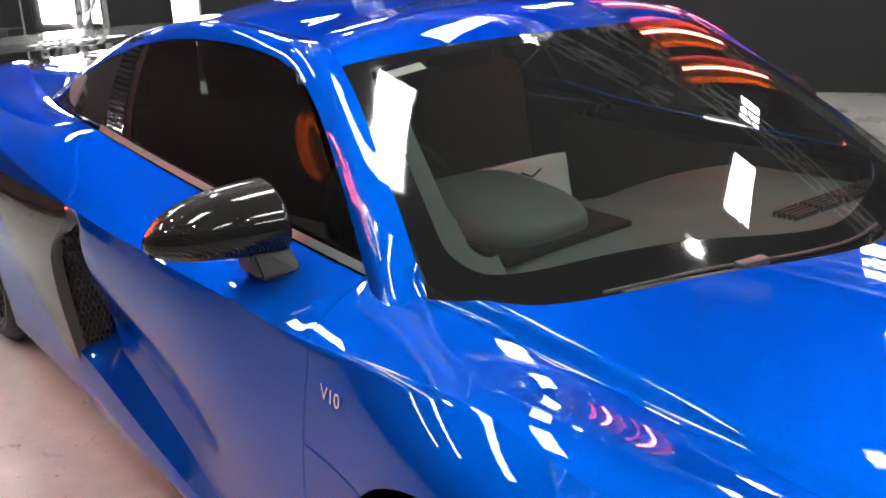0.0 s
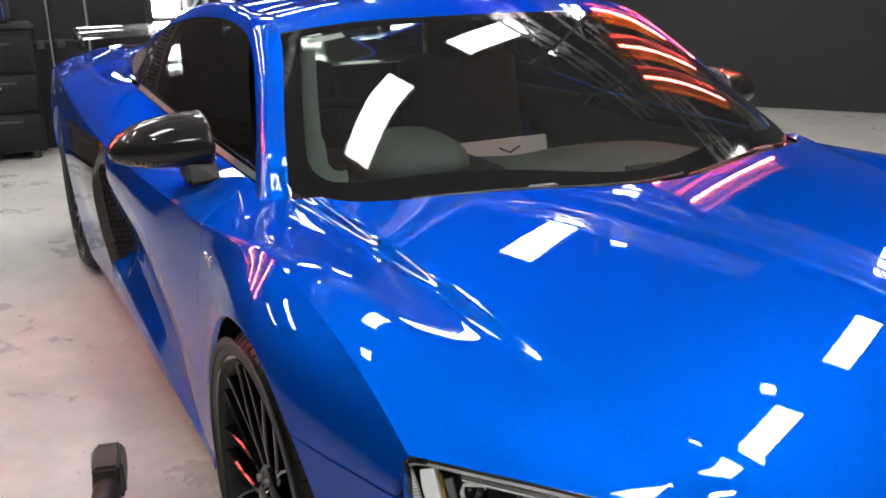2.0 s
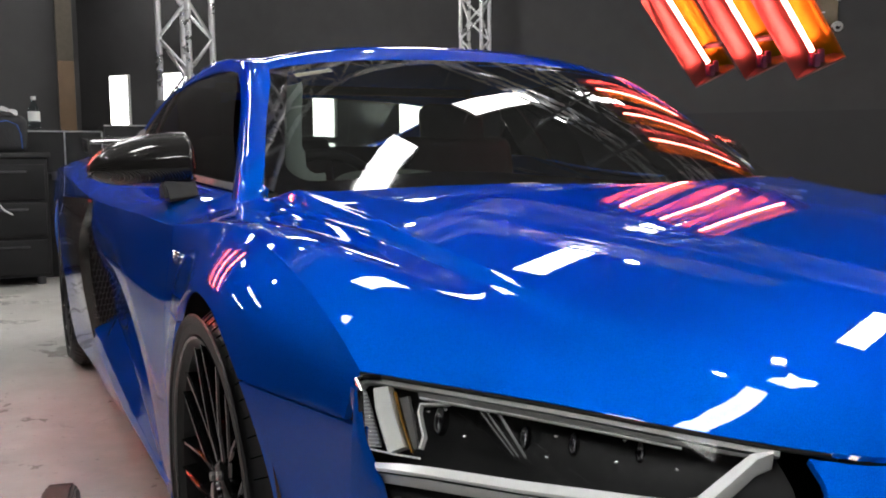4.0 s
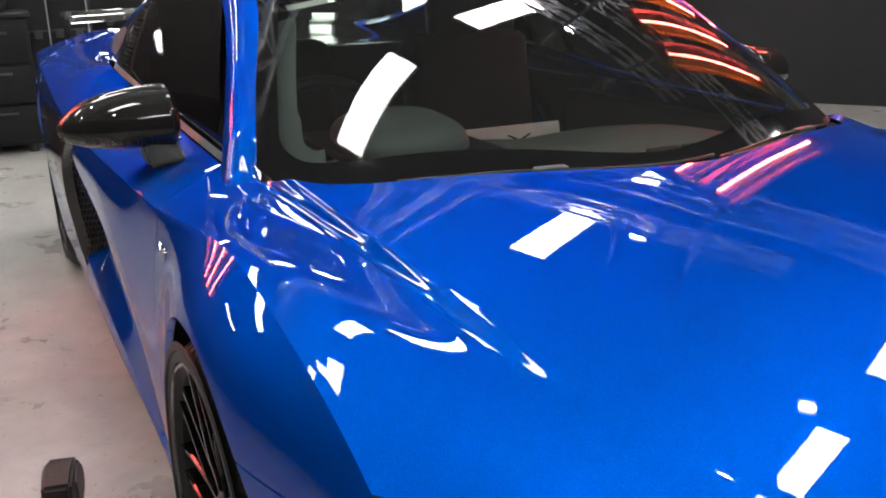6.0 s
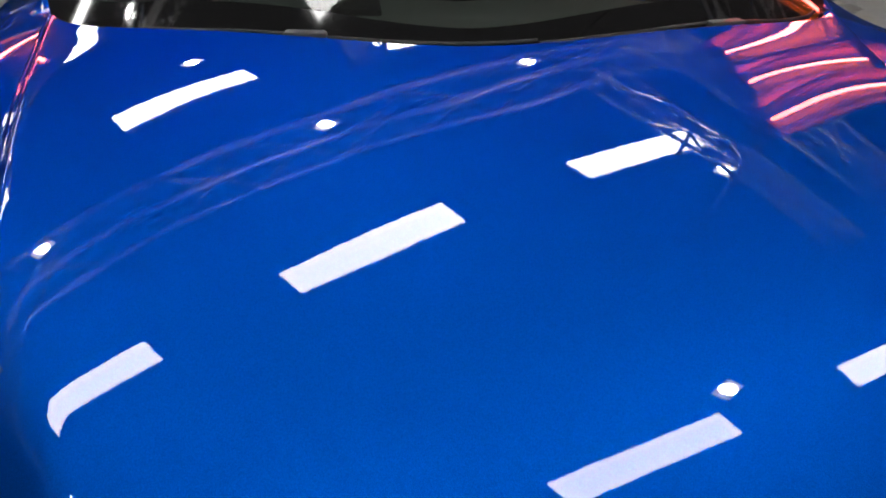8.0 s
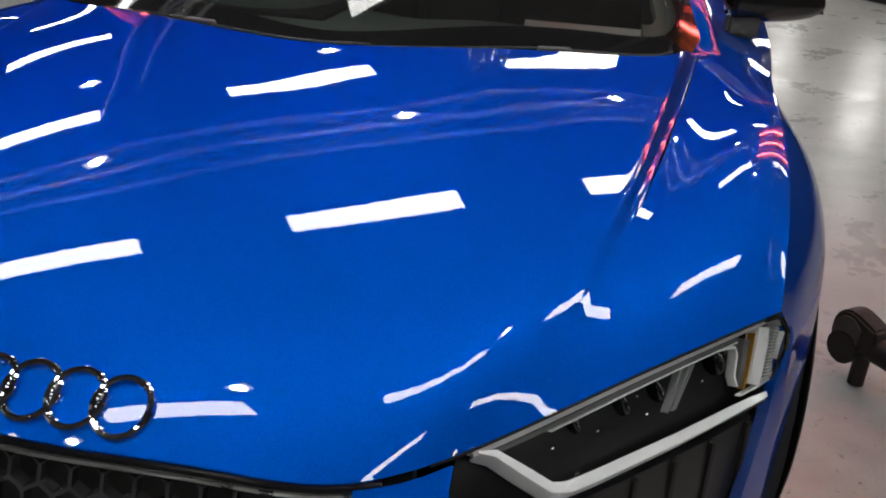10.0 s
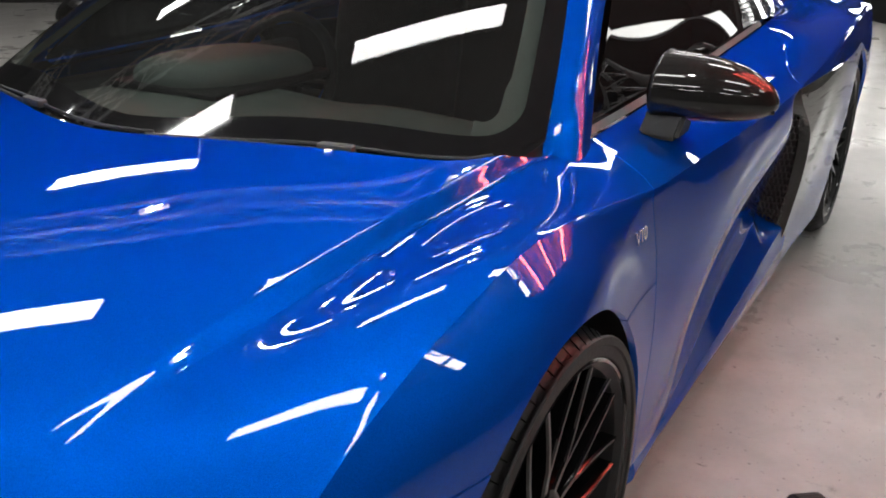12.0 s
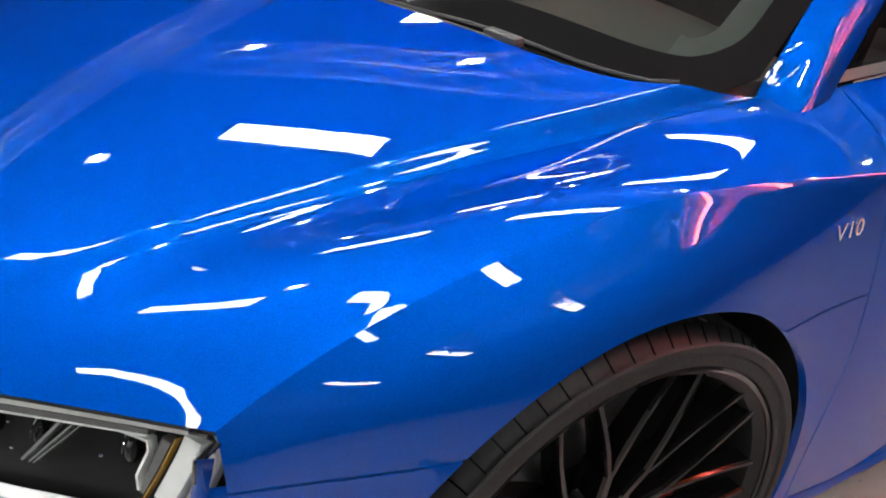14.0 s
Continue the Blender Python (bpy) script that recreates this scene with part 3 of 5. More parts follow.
def seam_front(p):
    """Above the joint between wing and bumper."""
    y = p[:, 1]
    return np.where(y > -0.2, 1.0, p[:, 2] - (0.581 + (y + 0.469) * 0.05))


door_y = lambda z: 0.415 + 0.045 * smooth(0.72, 0.84, z) - 0.03 * smooth(0.55, 0.2, z)
door_rear = lambda z: 1.425 + 0.23 * smooth(0.785, 0.90, z) + 0.125 * smooth(0.46, 0.37, z)
wing = clip(side, lambda p: door_y(p[:, 2]) - 0.002 - p[:, 1])
wing = clip(wing, lambda p: p[:, 1] - front_edge(p[:, 0]))
wing = clip(wing, arch(ARCH_F))
wing = clip(wing, seam_front)
wing_low = clip(wing, lambda p: np.where(p[:, 1] > 0.1, 0.592 - p[:, 2], -1.0))
wing = clip(wing, lambda p: np.where(p[:, 1] > 0.1, p[:, 2] - 0.596, 1.0))
lower = clip(clip(side, arch(ARCH_F)), lambda p: -0.0035 - seam_front(p))
door = clip(side, lambda p: p[:, 1] - door_y(p[:, 2]) - 0.002)
door = clip(door, lambda p: door_rear(p[:, 2]) - p[:, 1])
for s in (1, -1):
    f = (lambda q: q) if s > 0 else mirror
    skin("front_wing_lower", f(wing_low), PAINT, car, 0.012, "glossy blue lower wing behind the wheel")
    skin("front_wing", f(wing), PAINT, car, 0.012, "glossy blue front wing with flared wheel arch")
    skin("door", f(door), PAINT, car, 0.014, "glossy blue door with scooped lower side")

# rear quarter
rq = {
    "top_x": spl((1.40, 0.768), (1.7, 0.786), (2.0, 0.754), (2.27, 0.722), (2.5, 0.690), (2.9, 0.62), (3.3, 0.55), (3.45, 0.50)),
    "top_z": spl((1.40, 0.872), (1.7, 0.903), (2.0, 0.898), (2.27, 0.892), (2.5, 0.902), (2.9, 0.920), (3.3, 0.91), (3.45, 0.87)),
    "sh_x": spl((1.40, 0.948), (1.8, 0.956), (2.1, 0.956), (2.5, 0.948), (2.9, 0.925), (3.3, 0.85), (3.45, 0.72)),
    "sh_z": spl((1.40, 0.780), (1.8, 0.808), (2.1, 0.838), (2.5, 0.856), (2.9, 0.850), (3.3, 0.80), (3.45, 0.75)),
    "b": spl((1.40, 0.968), (1.7, 0.976), (2.1, 0.976), (2.5, 0.975), (2.9, 0.960), (3.3, 0.87), (3.45, 0.74)),
    "c": spl((1.40, 0.955), (1.7, 0.958), (2.1, 0.962), (2.5, 0.975), (2.9, 0.950), (3.3, 0.86), (3.45, 0.74)),
    "d": spl((1.40, 0.932), (1.7, 0.938), (2.1, 0.950), (2.5, 0.960), (2.9, 0.940), (3.3, 0.85), (3.45, 0.72)),
}


def rear_lines(y):
    g = {k: float(f(y)) for k, f in rq.items()}
    t = np.linspace(0, 1, 30)
    k = float(smooth(1.5, 1.9, y))
    tip = np.array([g["top_x"], g["top_z"]]), np.array([g["sh_x"], g["sh_z"]])
    over = tip[0] + (tip[1] - tip[0]) * t[:, None]
    over[:, 1] += ((1 - k) * float(crown(y)) * 6.75 * t * t * (1 - t)) + k * 0.075 * t * (1 - t)
    down = through_points([tip[1], (g["b"], 0.60), (g["c"], 0.43), (g["d"], 0.29), (g["d"] - 0.02, 0.165)], 40)
    return [np.c_[q[:, 0], np.full(len(q), y), q[:, 1]] for q in (over, down)]


rl = [rear_lines(y) for y in np.linspace(1.38, 3.45, 120)]
rear = []
for k in range(2):
    v, n, f = sheet(np.array([q[k] for q in rl]))
    rear.append([v, n * np.sign(n[:, :1] + 0.3 * n[:, 2:3]), f])
a, b = rear[0][1].reshape(120, 30, 3), rear[1][1].reshape(120, 40, 3)
both = a[:, -1] + b[:, 0]
both /= np.linalg.norm(both, axis=1, keepdims=True)
soft_k = smooth(1.5, 2.1, np.linspace(1.38, 3.45, 120))[:, None]
a[:, -1] += (both - a[:, -1]) * soft_k
b[:, 0] += (both - b[:, 0]) * soft_k
rear = join(*[tuple(q) for q in rear])
blade_front = lambda z: 1.40 + 0.14 * smooth(0.80, 0.60, z) + 0.02 * smooth(0.6, 0.3, z)


def blade_back(p):
    """Positive behind the slanting rear edge of the side blade and above it."""
    y, z = p[:, 1], p[:, 2]
    a = (y - 1.62) - (z - 0.30) * (0.55 / 0.46)
    return np.maximum(a, np.maximum(z - (0.778 - 0.03 * (y - 1.4)), 0.315 - z))


quarter = clip(rear, arch(ARCH_R))
quarter = clip(quarter, lambda p: np.where(p[:, 2] > 0.776, p[:, 1] - door_rear(p[:, 2]) - 0.004, p[:, 1] - blade_front(p[:, 2])))
blade = clip(quarter, lambda p: -0.003 - blade_back(p))
quarter = clip(quarter, blade_back)
for s in (1, -1):
    f = (lambda q: q) if s > 0 else mirror
    skin("rear_quarter", f(quarter), PAINT, car, 0.014, "glossy blue broad rear quarter panel")
    v, n, fc = blade
    skin("side_blade", f((v + n * 0.004, n, fc)), CARBON, car, 0.03, "gloss carbon side blade")

# sill panel and its lower strip under the doors
rows = []
for y in np.linspace(0.405, 1.60, 40):
    rx, rz = (float(ridge_x(y)), float(ridge_z(y))) if y > 0.6 else (float(side_d(y)), float(break_z(y)))
    rx, rz = (rx, min(rz, 0.35) - 0.006)
    line = through_points([(rx - 0.001, rz), (rx + 0.004, rz - 0.35 * (rz - 0.15)), (rx - 0.022, 0.150)], 10)
    rows.append(np.c_[line[:, 0], np.full(10, y), line[:, 1]])
sp = sheet(np.array(rows))
sp = sp[0], sp[1] * np.sign(sp[1][:, :1]), sp[2]
for s in (1, -1):
    skin("sill_panel", sp if s > 0 else mirror(sp), PAINT, car, 0.012, "glossy blue sill under the door")
    line = [(s * (float(ridge_x(max(y, 0.6))) - 0.030), y, 0.148) for y in np.linspace(0.40, 1.6, 24)]
    bm = bmesh.new()
    for i in range(len(line) - 1):
        a, b = Vector(line[i]), Vector(line[i + 1])
        q = [bm.verts.new(p) for p in (a, b, b + Vector((-s * 0.05, 0, -0.035)), a + Vector((-s * 0.05, 0, -0.035)))]
        bm.faces.new(q if s > 0 else q[::-1])
    bmesh.ops.remove_doubles(bm, verts=bm.verts, dist=1e-5)
    bmesh.ops.recalc_face_normals(bm, faces=bm.faces)
    bmesh.ops.solidify(bm, geom=bm.faces[:], thickness=0.02)
    part("sill", bm, BLACK_PLASTIC, car)

# ---------------------------------------------------------------- bumper, headlights, grille
plan = through_points([(0.0, -0.985), (0.25, -0.955), (0.40, -0.895), (0.56, -0.775), (0.70, -0.635), (0.83, -0.485), (0.90, -0.36), (0.935, -0.25)], 90)
rows = []
for z in np.linspace(0.16, 0.64, 60):
    bulge = 0.018 * math.sin(math.pi * (0.64 - z) / 0.55)
    rows.append(np.c_[plan[:, 0], plan[:, 1] - bulge, np.full(len(plan), z)])
rows = np.array(rows)


def lean(x, z):
    """How far the lamps and bumper top lean back towards the edge of the bonnet."""
    k = np.clip((z - 0.512) / (light_top(x) - 0.512), 0, 1.1) * (1 - smooth(0.824, 0.836, x))
    return (front_edge(x) - np.interp(x, plan[:, 0], plan[:, 1]) + 0.002) * k


rows[..., 1] += lean(rows[..., 0], rows[..., 2])
face = sheet(rows)
face = face[0], face[1] * np.sign(-face[1][:, 1:2] + 1e-9), face[2]


def lamp_field(p):
    """Positive outside the headlight and its black insert."""
    x, z = p[:, 0], p[:, 2]
    inner = (x - 0.445) - np.maximum(0.555 - z, 0) * 0.55 - np.maximum(0.50 - z, 0) * 0.6
    return -np.minimum(np.minimum(inner, 0.834 - x - (0.62 - z) * 0.10), np.minimum(z - 0.33, 5))


bump_half = clip(face, lamp_field)
bump_half = clip(bump_half, lambda p: light_top(np.maximum(p[:, 0], 0.40)) - 0.004 - p[:, 2])
bump_half = clip(bump_half, lambda p: np.maximum(p[:, 0] - 0.37 - np.maximum(p[:, 2] - 0.40, 0) * -0.35 - 0.04, 0.20 - p[:, 2]))
bump_half = clip(bump_half, lambda p: -0.474 - p[:, 1])
lower = clip(lower, lambda p: p[:, 1] + 0.478)
bumper = join(bump_half, mirror(bump_half), lower, mirror(lower))
skin("front_bumper", bumper, PAINT, car, 0.016, "glossy blue front bumper around the grille")

for s in (1, -1):
    M = Matrix.Diagonal((s, 1, 1, 1))
    hl = new("headlight")
    hl.parent = car
    tagged(hl, "clear-lensed LED headlight with frosted light guides")

    def on_face(x, z, back=0.0):
        k = np.interp(x, plan[:, 0], plan[:, 1])
        return M @ Vector((x, float(k) + float(lean(x, z)) + back * 0.75, z))

    # dark housing behind the lens
    g = np.array([[tuple(on_face(x, z, 0.085)) for z in np.linspace(0.30, light_top(x) - 0.006, 8)] for x in np.linspace(0.44, 0.826, 24)])
    h = sheet(g)
    skin("housing", h, LAMP_BLACK, hl, 0)
    # clear lens
    lens_half = clip(face, lambda p: -lamp_field(p) - 0.004)
    lens_half = clip(lens_half, lambda p: light_top(p[:, 0]) - 0.006 - p[:, 2])
    lens_half = clip(lens_half, lambda p: p[:, 2] - 0.505)
    skin("lens", lens_half if s > 0 else mirror(lens_half), LENS, hl, 0).visible_shadow = False
    # lower insert with upright slats
    ins = clip(face, lambda p: -lamp_field(p) - 0.002)
    ins = clip(ins, lambda p: 0.500 - p[:, 2])
    v, n, fc = ins
    ins = v - n * 0.02, n, fc
    skin("insert", ins if s > 0 else mirror(ins), LAMP_BLACK, hl, 0.01, "black slatted insert")
    # light guides: strips whose width may change along them
    def bar(name, path, material, back, label="", depth=0.016, owner=None, tilt=0.42):
        bm = bmesh.new()
        pts = [on_face(x, z, back) for x, z, _ in path]
        prev = None
        for i, p in enumerate(pts):
            w = path[i][2]
            t = (pts[min(i + 1, len(pts) - 1)] - pts[max(i - 1, 0)]).normalized()
            out = Vector((0.60 * s, -0.68, tilt)).normalized()
            up = t.cross(out).normalized()
            ring = [bm.verts.new(p + up * w * 0.42), bm.verts.new(p - up * w * 0.42), bm.verts.new(p - up * w / 2 - out * 0.004), bm.verts.new(p - up * w / 2 - out * depth),
                    bm.verts.new(p + up * w / 2 - out * depth), bm.verts.new(p + up * w / 2 - out * 0.004)]
            if prev:
                for k in range(6):
                    bm.faces.new((prev[k], prev[(k + 1) % 6], ring[(k + 1) % 6], ring[k]))
            else:
                bm.faces.new(ring)
            prev = ring
        bm.faces.new(prev[::-1])
        bmesh.ops.recalc_face_normals(bm, faces=bm.faces)
        return part(name, bm, material, owner or hl, label)

    xs = np.linspace(0.462, 0.806, 18)
    top = lambda x, d: float(light_top(x)) - d
    bar("upper_frame", [(x, top(x, 0.0055), 0.0075) for x in xs] + [(0.818, top(0.818, 0.0085), 0.0080), (0.8255, top(0.8255, 0.0165), 0.0075)], GUIDE_GREY, 0.006, "grey frosted upper light frame", 0.02)
    bar("inner_frame", [(x, top(x, 0.0135), 0.0042 + 0.003 * min(1, (x - 0.46) / 0.2)) for x in xs[1:16]], GUIDE_DARK, 0.010, "smoked inner strip of the light frame", 0.02)
    bar("upper_groove", [(x, top(x, 0.0178), 0.0016) for x in xs[4:16]], GUIDE_WHITE, 0.010, "thin bright line under the upper frame")
    run = bar("running_light", [(0.8015, top(0.80, 0.013), 0.022), (0.8020, 0.600, 0.025), (0.800, 0.575, 0.025), (0.7975, 0.551, 0.024)], GUIDE_WHITE, 0.008, "frosted white running light", 0.02)
    bar("outer_edge", [(0.8225, top(0.8225, 0.022), 0.010), (0.8205, 0.595, 0.013), (0.8165, 0.552, 0.014)], GUIDE_GREY, 0.012, "clear ribbed outer edge")
    bar("outer_rim", [(0.8295, 0.617, 0.0022), (0.8275, 0.59, 0.0022), (0.8230, 0.549, 0.0022)], GUIDE_WHITE, 0.006, "", 0.010)
    bar("lower_rim", [(0.8220, 0.549, 0.0022), (0.801, 0.5465, 0.0026), (0.779, 0.5455, 0.0022)], GUIDE_WHITE, 0.006, "", 0.010)
    for k in range(15):
        z = 0.553 + 0.0043 * k
        bar("rib", [(0.8115 + 0.0004 * k, z, 0.0013), (0.8225 + 0.0004 * k, z - 0.001, 0.0013)], GUIDE_WHITE, 0.007, "", 0.006, run)
    bar("amber_strip", [(0.7890, 0.617, 0.0018), (0.7875, 0.585, 0.0018), (0.7840, 0.550, 0.0018)], AMBER, 0.008, "amber strip beside the running light", 0.012)
    bar("inner_bracket", [(0.779, 0.610, 0.013), (0.7785, 0.582, 0.010), (0.778, 0.553, 0.006)], GUIDE_DARK, 0.016, "smoked inner bracket")
    bar("bracket_edge", [(0.738, 0.606, 0.0028), (0.764, 0.6035, 0.0032), (0.768, 0.594, 0.0032), (0.768, 0.568, 0.0032), (0.774, 0.554, 0.0026)], GUIDE_WHITE, 0.018, "bright edge of the bracket")
    low = bar("lower_bar", [(0.824, 0.5315, 0.008), (0.80, 0.5335, 0.012), (0.772, 0.5335, 0.014), (0.70, 0.5300, 0.0150), (0.637, 0.5285, 0.0155), (0.60, 0.5270, 0.0160), (0.572, 0.5265, 0.0160),
                            (0.553, 0.5315, 0.0150), (0.52, 0.5535, 0.0140), (0.487, 0.5745, 0.0110), (0.468, 0.5795, 0.003)], BAR_WHITE, 0.002, "pale satin lower light bar", 0.030, tilt=1.3)
    bar("bar_lip", [(0.822, 0.5245, 0.0020), (0.772, 0.5250, 0.0024), (0.70, 0.5210, 0.0024), (0.60, 0.5175, 0.0024), (0.560, 0.5175, 0.0024)], CHROME, 0.000, "bright lip under the bar", 0.02, low)
    for dx, w in ((0.0, 0.0035), (0.0105, 0.0022), (0.0165, 0.0016)):
        bar("divider", [(0.693 + dx, 0.600, w), (0.681 + dx * 0.6, 0.556, w)], CLEAR_GUIDE, 0.016, "clear slanting divider", 0.012)
    for x, d, r in ((0.738, 0.046, 0.019), (0.664, 0.046, 0.015), (0.622, 0.042, 0.015), (0.566, 0.036, 0.013)):
        bm = bmesh.new()
        c = on_face(x, top(x, d), 0.060)
        mm = Matrix.Translation(c) @ Matrix.Rotation(radians(-42 * s), 4, "Z") @ Matrix.Rotation(radians(90), 4, "X")
        bmesh.ops.create_uvsphere(bm, u_segments=20, v_segments=12, radius=r, matrix=mm @ Matrix.Diagonal((1, 1, 0.45, 1)))
        proj = part("projector", bm, GLOSS_BLACK, hl)
        # short chrome arcs put in as glints round the projector
        for a0, a1, q in ((0.3, 1.5, 1.12), (2.6, 3.3, 1.12), (4.2, 5.0, 0.72)):
            bm = bmesh.new()
            tube(bm, [mm @ Vector((q * r * math.cos(t), q * r * math.sin(t), 0.004)) for t in np.linspace(a0, a1, 9)], 0.0007, 5)
            part("glint_arc", bm, CHROME, proj)
    # tiny chrome blocks added as glints inside the dark housing
    for x, d in ((0.752, 0.036), (0.748, 0.052), (0.735, 0.030), (0.724, 0.056), (0.655, 0.060), (0.640, 0.036), (0.596, 0.050), (0.580, 0.026), (0.546, 0.044)):
        bm = bmesh.new()
        box(bm, Matrix.Translation(on_face(x, top(x, d), 0.044)) @ Matrix.Rotation(radians(40 * s), 4, "Z"), 0.0045, 0.003, 0.0028, 0.0006, 1)
        part("glint_chip", bm, CHROME, hl)
    for k in range(7):
        x = 0.50 + k * 0.05
        bm = bmesh.new()
        rod(bm, on_face(x, 0.495, 0.016), on_face(x, 0.35, 0.016), 0.005, 6)
        part("slat", bm, LAMP_BLACK, hl)
    bm = bmesh.new()
    tube(bm, [on_face(x, light_top(x) + 0.0005, 0.004) for x in np.linspace(0.42, 0.822, 24)], 0.004, 6)
    part("seal", bm, GAP_BLACK, hl)
    bm = bmesh.new()
    tube(bm, [on_face(x, z, 0.002) for x, z in ((0.800, top(0.80, 0.001)), (0.815, top(0.815, 0.003)), (0.825, top(0.825, 0.008)), (0.8315, top(0.83, 0.018)), (0.8320, 0.600), (0.8295, 0.575), (0.8255, 0.545), (0.8225, 0.515))], 0.0045, 8)
    part("corner_rim", bm, GLOSS_BLACK, hl, "rounded gloss black outer rim")

grille = new("grille")
grille.parent = car
tagged(grille, "black honeycomb grille with a slim frame")


def grille_y(x, z):
    """The grille leans back from the bumper to the edge of the bonnet."""
    k = np.clip((z - 0.36) / (float(light_top(x)) - 0.36), 0, 1)
    return float(np.interp(abs(x), plan[:, 0], plan[:, 1])) * (1 - k) + (float(front_edge(x)) + 0.004) * k


bm = hexes(0.86, 0.40, 0.0215, 0.0026, 0.014, lambda u, v: abs(u) < 0.385 - abs(v - 0.02) * 0.30 and -0.16 < v < 0.142, Matrix.Identity(4))
for vtx in bm.verts:
    x, z, d = vtx.co.x, vtx.co.y + 0.42, vtx.co.z
    vtx.co = Vector((x, grille_y(x, z) + 0.010 - d, z))
part("honeycomb", bm, GRILLE_GREY, grille)
bm = bmesh.new()
tube(bm, [(x, float(front_edge(x)) + 0.001, float(light_top(x)) - 0.006) for x in np.linspace(-0.375, 0.375, 41)], 0.006, 8)
part("frame", bm, GLOSS_BLACK, grille)
bm = bmesh.new()
tube(bm, [(x, float(front_edge(x)) - 0.003, float(light_top(x)) - 0.013) for x in np.linspace(-0.40, 0.40, 41)], 0.0024, 6)
part("frame_edge", bm, SATIN, grille, "thin bright edge of the grille frame")
bm = bmesh.new()
box(bm, pose(0, -0.80, 0.40), 0.80, 0.02, 0.34)
part("backing", bm, GAP_BLACK, grille)
for k in range(4):
    bm = bmesh.new()
    cx = -0.0825 + k * 0.055
    ring = []
    for i in range(33):
        t = 2 * math.pi * i / 32
        x = cx + 0.0325 * math.cos(t)
        y = -0.862 + 0.0325 * math.sin(t) * 0.86
        z = float(hood_point(y, np.array([abs(x)]))[0][2]) + 0.004
        ring.append((x, y, z))
    tube(bm, ring, 0.0046, 8, False)
    part("emblem_ring", bm, CHROME, grille, "chrome emblem ring")

# ---------------------------------------------------------------- cabin
shield_c = spl((0, 0.8110), (0.25, 0.9524), (0.5, 1.0736), (0.75, 1.1741))
shield_a = spl((0.05, 0.2306), (0.4, 0.2124), (0.75, 0.1298))
shield_b = spl((0.05, 0.1362), (0.4, 0.1518), (0.75, 0.2534))
roof_c = spl((0.7, 1.156), (0.85, 1.190), (1.0, 1.208), (1.3, 1.224), (1.6, 1.206), (2.0, 1.120), (2.5, 1.000), (3.1, 0.93))
rail_x = spl((-0.06, 0.846), (0.33, 0.716), (0.56, 0.640), (0.79, 0.566), (1.1, 0.558), (1.5, 0.555), (2.0, 0.53), (2.5, 0.50), (3.1, 0.46))
roof_edge = spl((0.79, 1.124), (1.1, 1.176), (1.5, 1.168), (2.0, 1.075), (2.5, 0.965), (3.1, 0.90))
dlo_x = spl((0.40, 0.770), (0.62, 0.690), (0.82, 0.634), (1.0, 0.617), (1.25, 0.619), (1.5, 0.632), (1.72, 0.661), (2.0, 0.692), (2.27, 0.720), (2.5, 0.692), (2.9, 0.62))
dlo_z = spl((0.40, 0.795), (0.62, 0.968), (0.82, 1.095), (1.0, 1.134), (1.25, 1.143), (1.5, 1.126), (1.72, 1.088), (2.0, 1.000), (2.27, 0.893), (2.5, 0.900), (2.9, 0.915))
sill_z = lambda y: float(belt_z(y)) if y < 1.64 else float(rq["top_z"](y)) - 0.002
header = lambda x: 0.700 + 0.085 * (np.abs(x) / 0.57) ** 2


def cabin_section(y):
    """One cross line of windscreen or roof, from the middle to the rail."""
    xe = float(rail_x(y))
    x = np.linspace(0, xe, 40)
    pane = float(shield_c(y)) - float(shield_a(y)) * x ** 2 - float(shield_b(y)) * x ** 4
    zc, ze = float(roof_c(y)), float(roof_edge(y))
    k = float(smooth(0.72, 1.05, y))
    z = (1 - k) * pane + k * (zc - (zc - ze) * (x / xe) ** 2.3)
    return np.c_[x, np.full(40, y), z]


top_half = sheet(np.array([cabin_section(y) for y in np.linspace(-0.06, 3.1, 180)])[:, ::-1])
top_all = join(top_half, mirror(top_half))
top_all[1][:] *= np.sign(top_all[1][:, 2:3])
shield = clip(top_all, lambda p: header(p[:, 0]) - 0.003 - p[:, 1])
shield = clip(shield, lambda p: p[:, 1] - shield_foot(np.abs(p[:, 0])) + 0.03 * (1 - smooth(0.30, 0.62, np.abs(p[:, 0]))))


def shield_clear(p):
    """Positive inside the black border of the windscreen."""
    x, y = np.abs(p[:, 0]), p[:, 1]
    edge = rail_x(y) - x - 0.045
    foot = y - shield_foot(x) - 0.095 - 0.02 * x
    top = header(x) - y - 0.035
    r = 0.06
    q = np.minimum(np.minimum(edge, foot), top)
    a, b = np.maximum(r - edge, 0), np.maximum(r - foot, 0)
    return np.where((a > 0) & (b > 0), r - np.hypot(a, b), q)


clear = clip(shield, shield_clear)
border = clip(shield, lambda p: -shield_clear(p))
rows = []
for x in np.linspace(0, 0.775, 60):
    y = float(shield_foot(x)) + np.linspace(-0.012, 0.11, 10)
    rows.append(np.c_[np.full(10, x), y, top_base(np.full(10, x), y) - 0.024 - 0.02 * np.linspace(0, 1, 10) * (x < 0.6)])
cowl = sheet(np.array(rows))
cowl = cowl[0], cowl[1] * np.sign(cowl[1][:, 2:3]), cowl[2]
skin("cowl", join(cowl, mirror(cowl)), GAP_BLACK, car, 0, "black plastic cowl under the windscreen foot")
skin("windscreen", clear, SHIELD, car, 0, "clear laminated windscreen").visible_shadow = False
skin("windscreen_border", border, FRIT, car, 0, "black ceramic windscreen border")
roof = clip(top_all, lambda p: p[:, 1] - header(p[:, 0]))
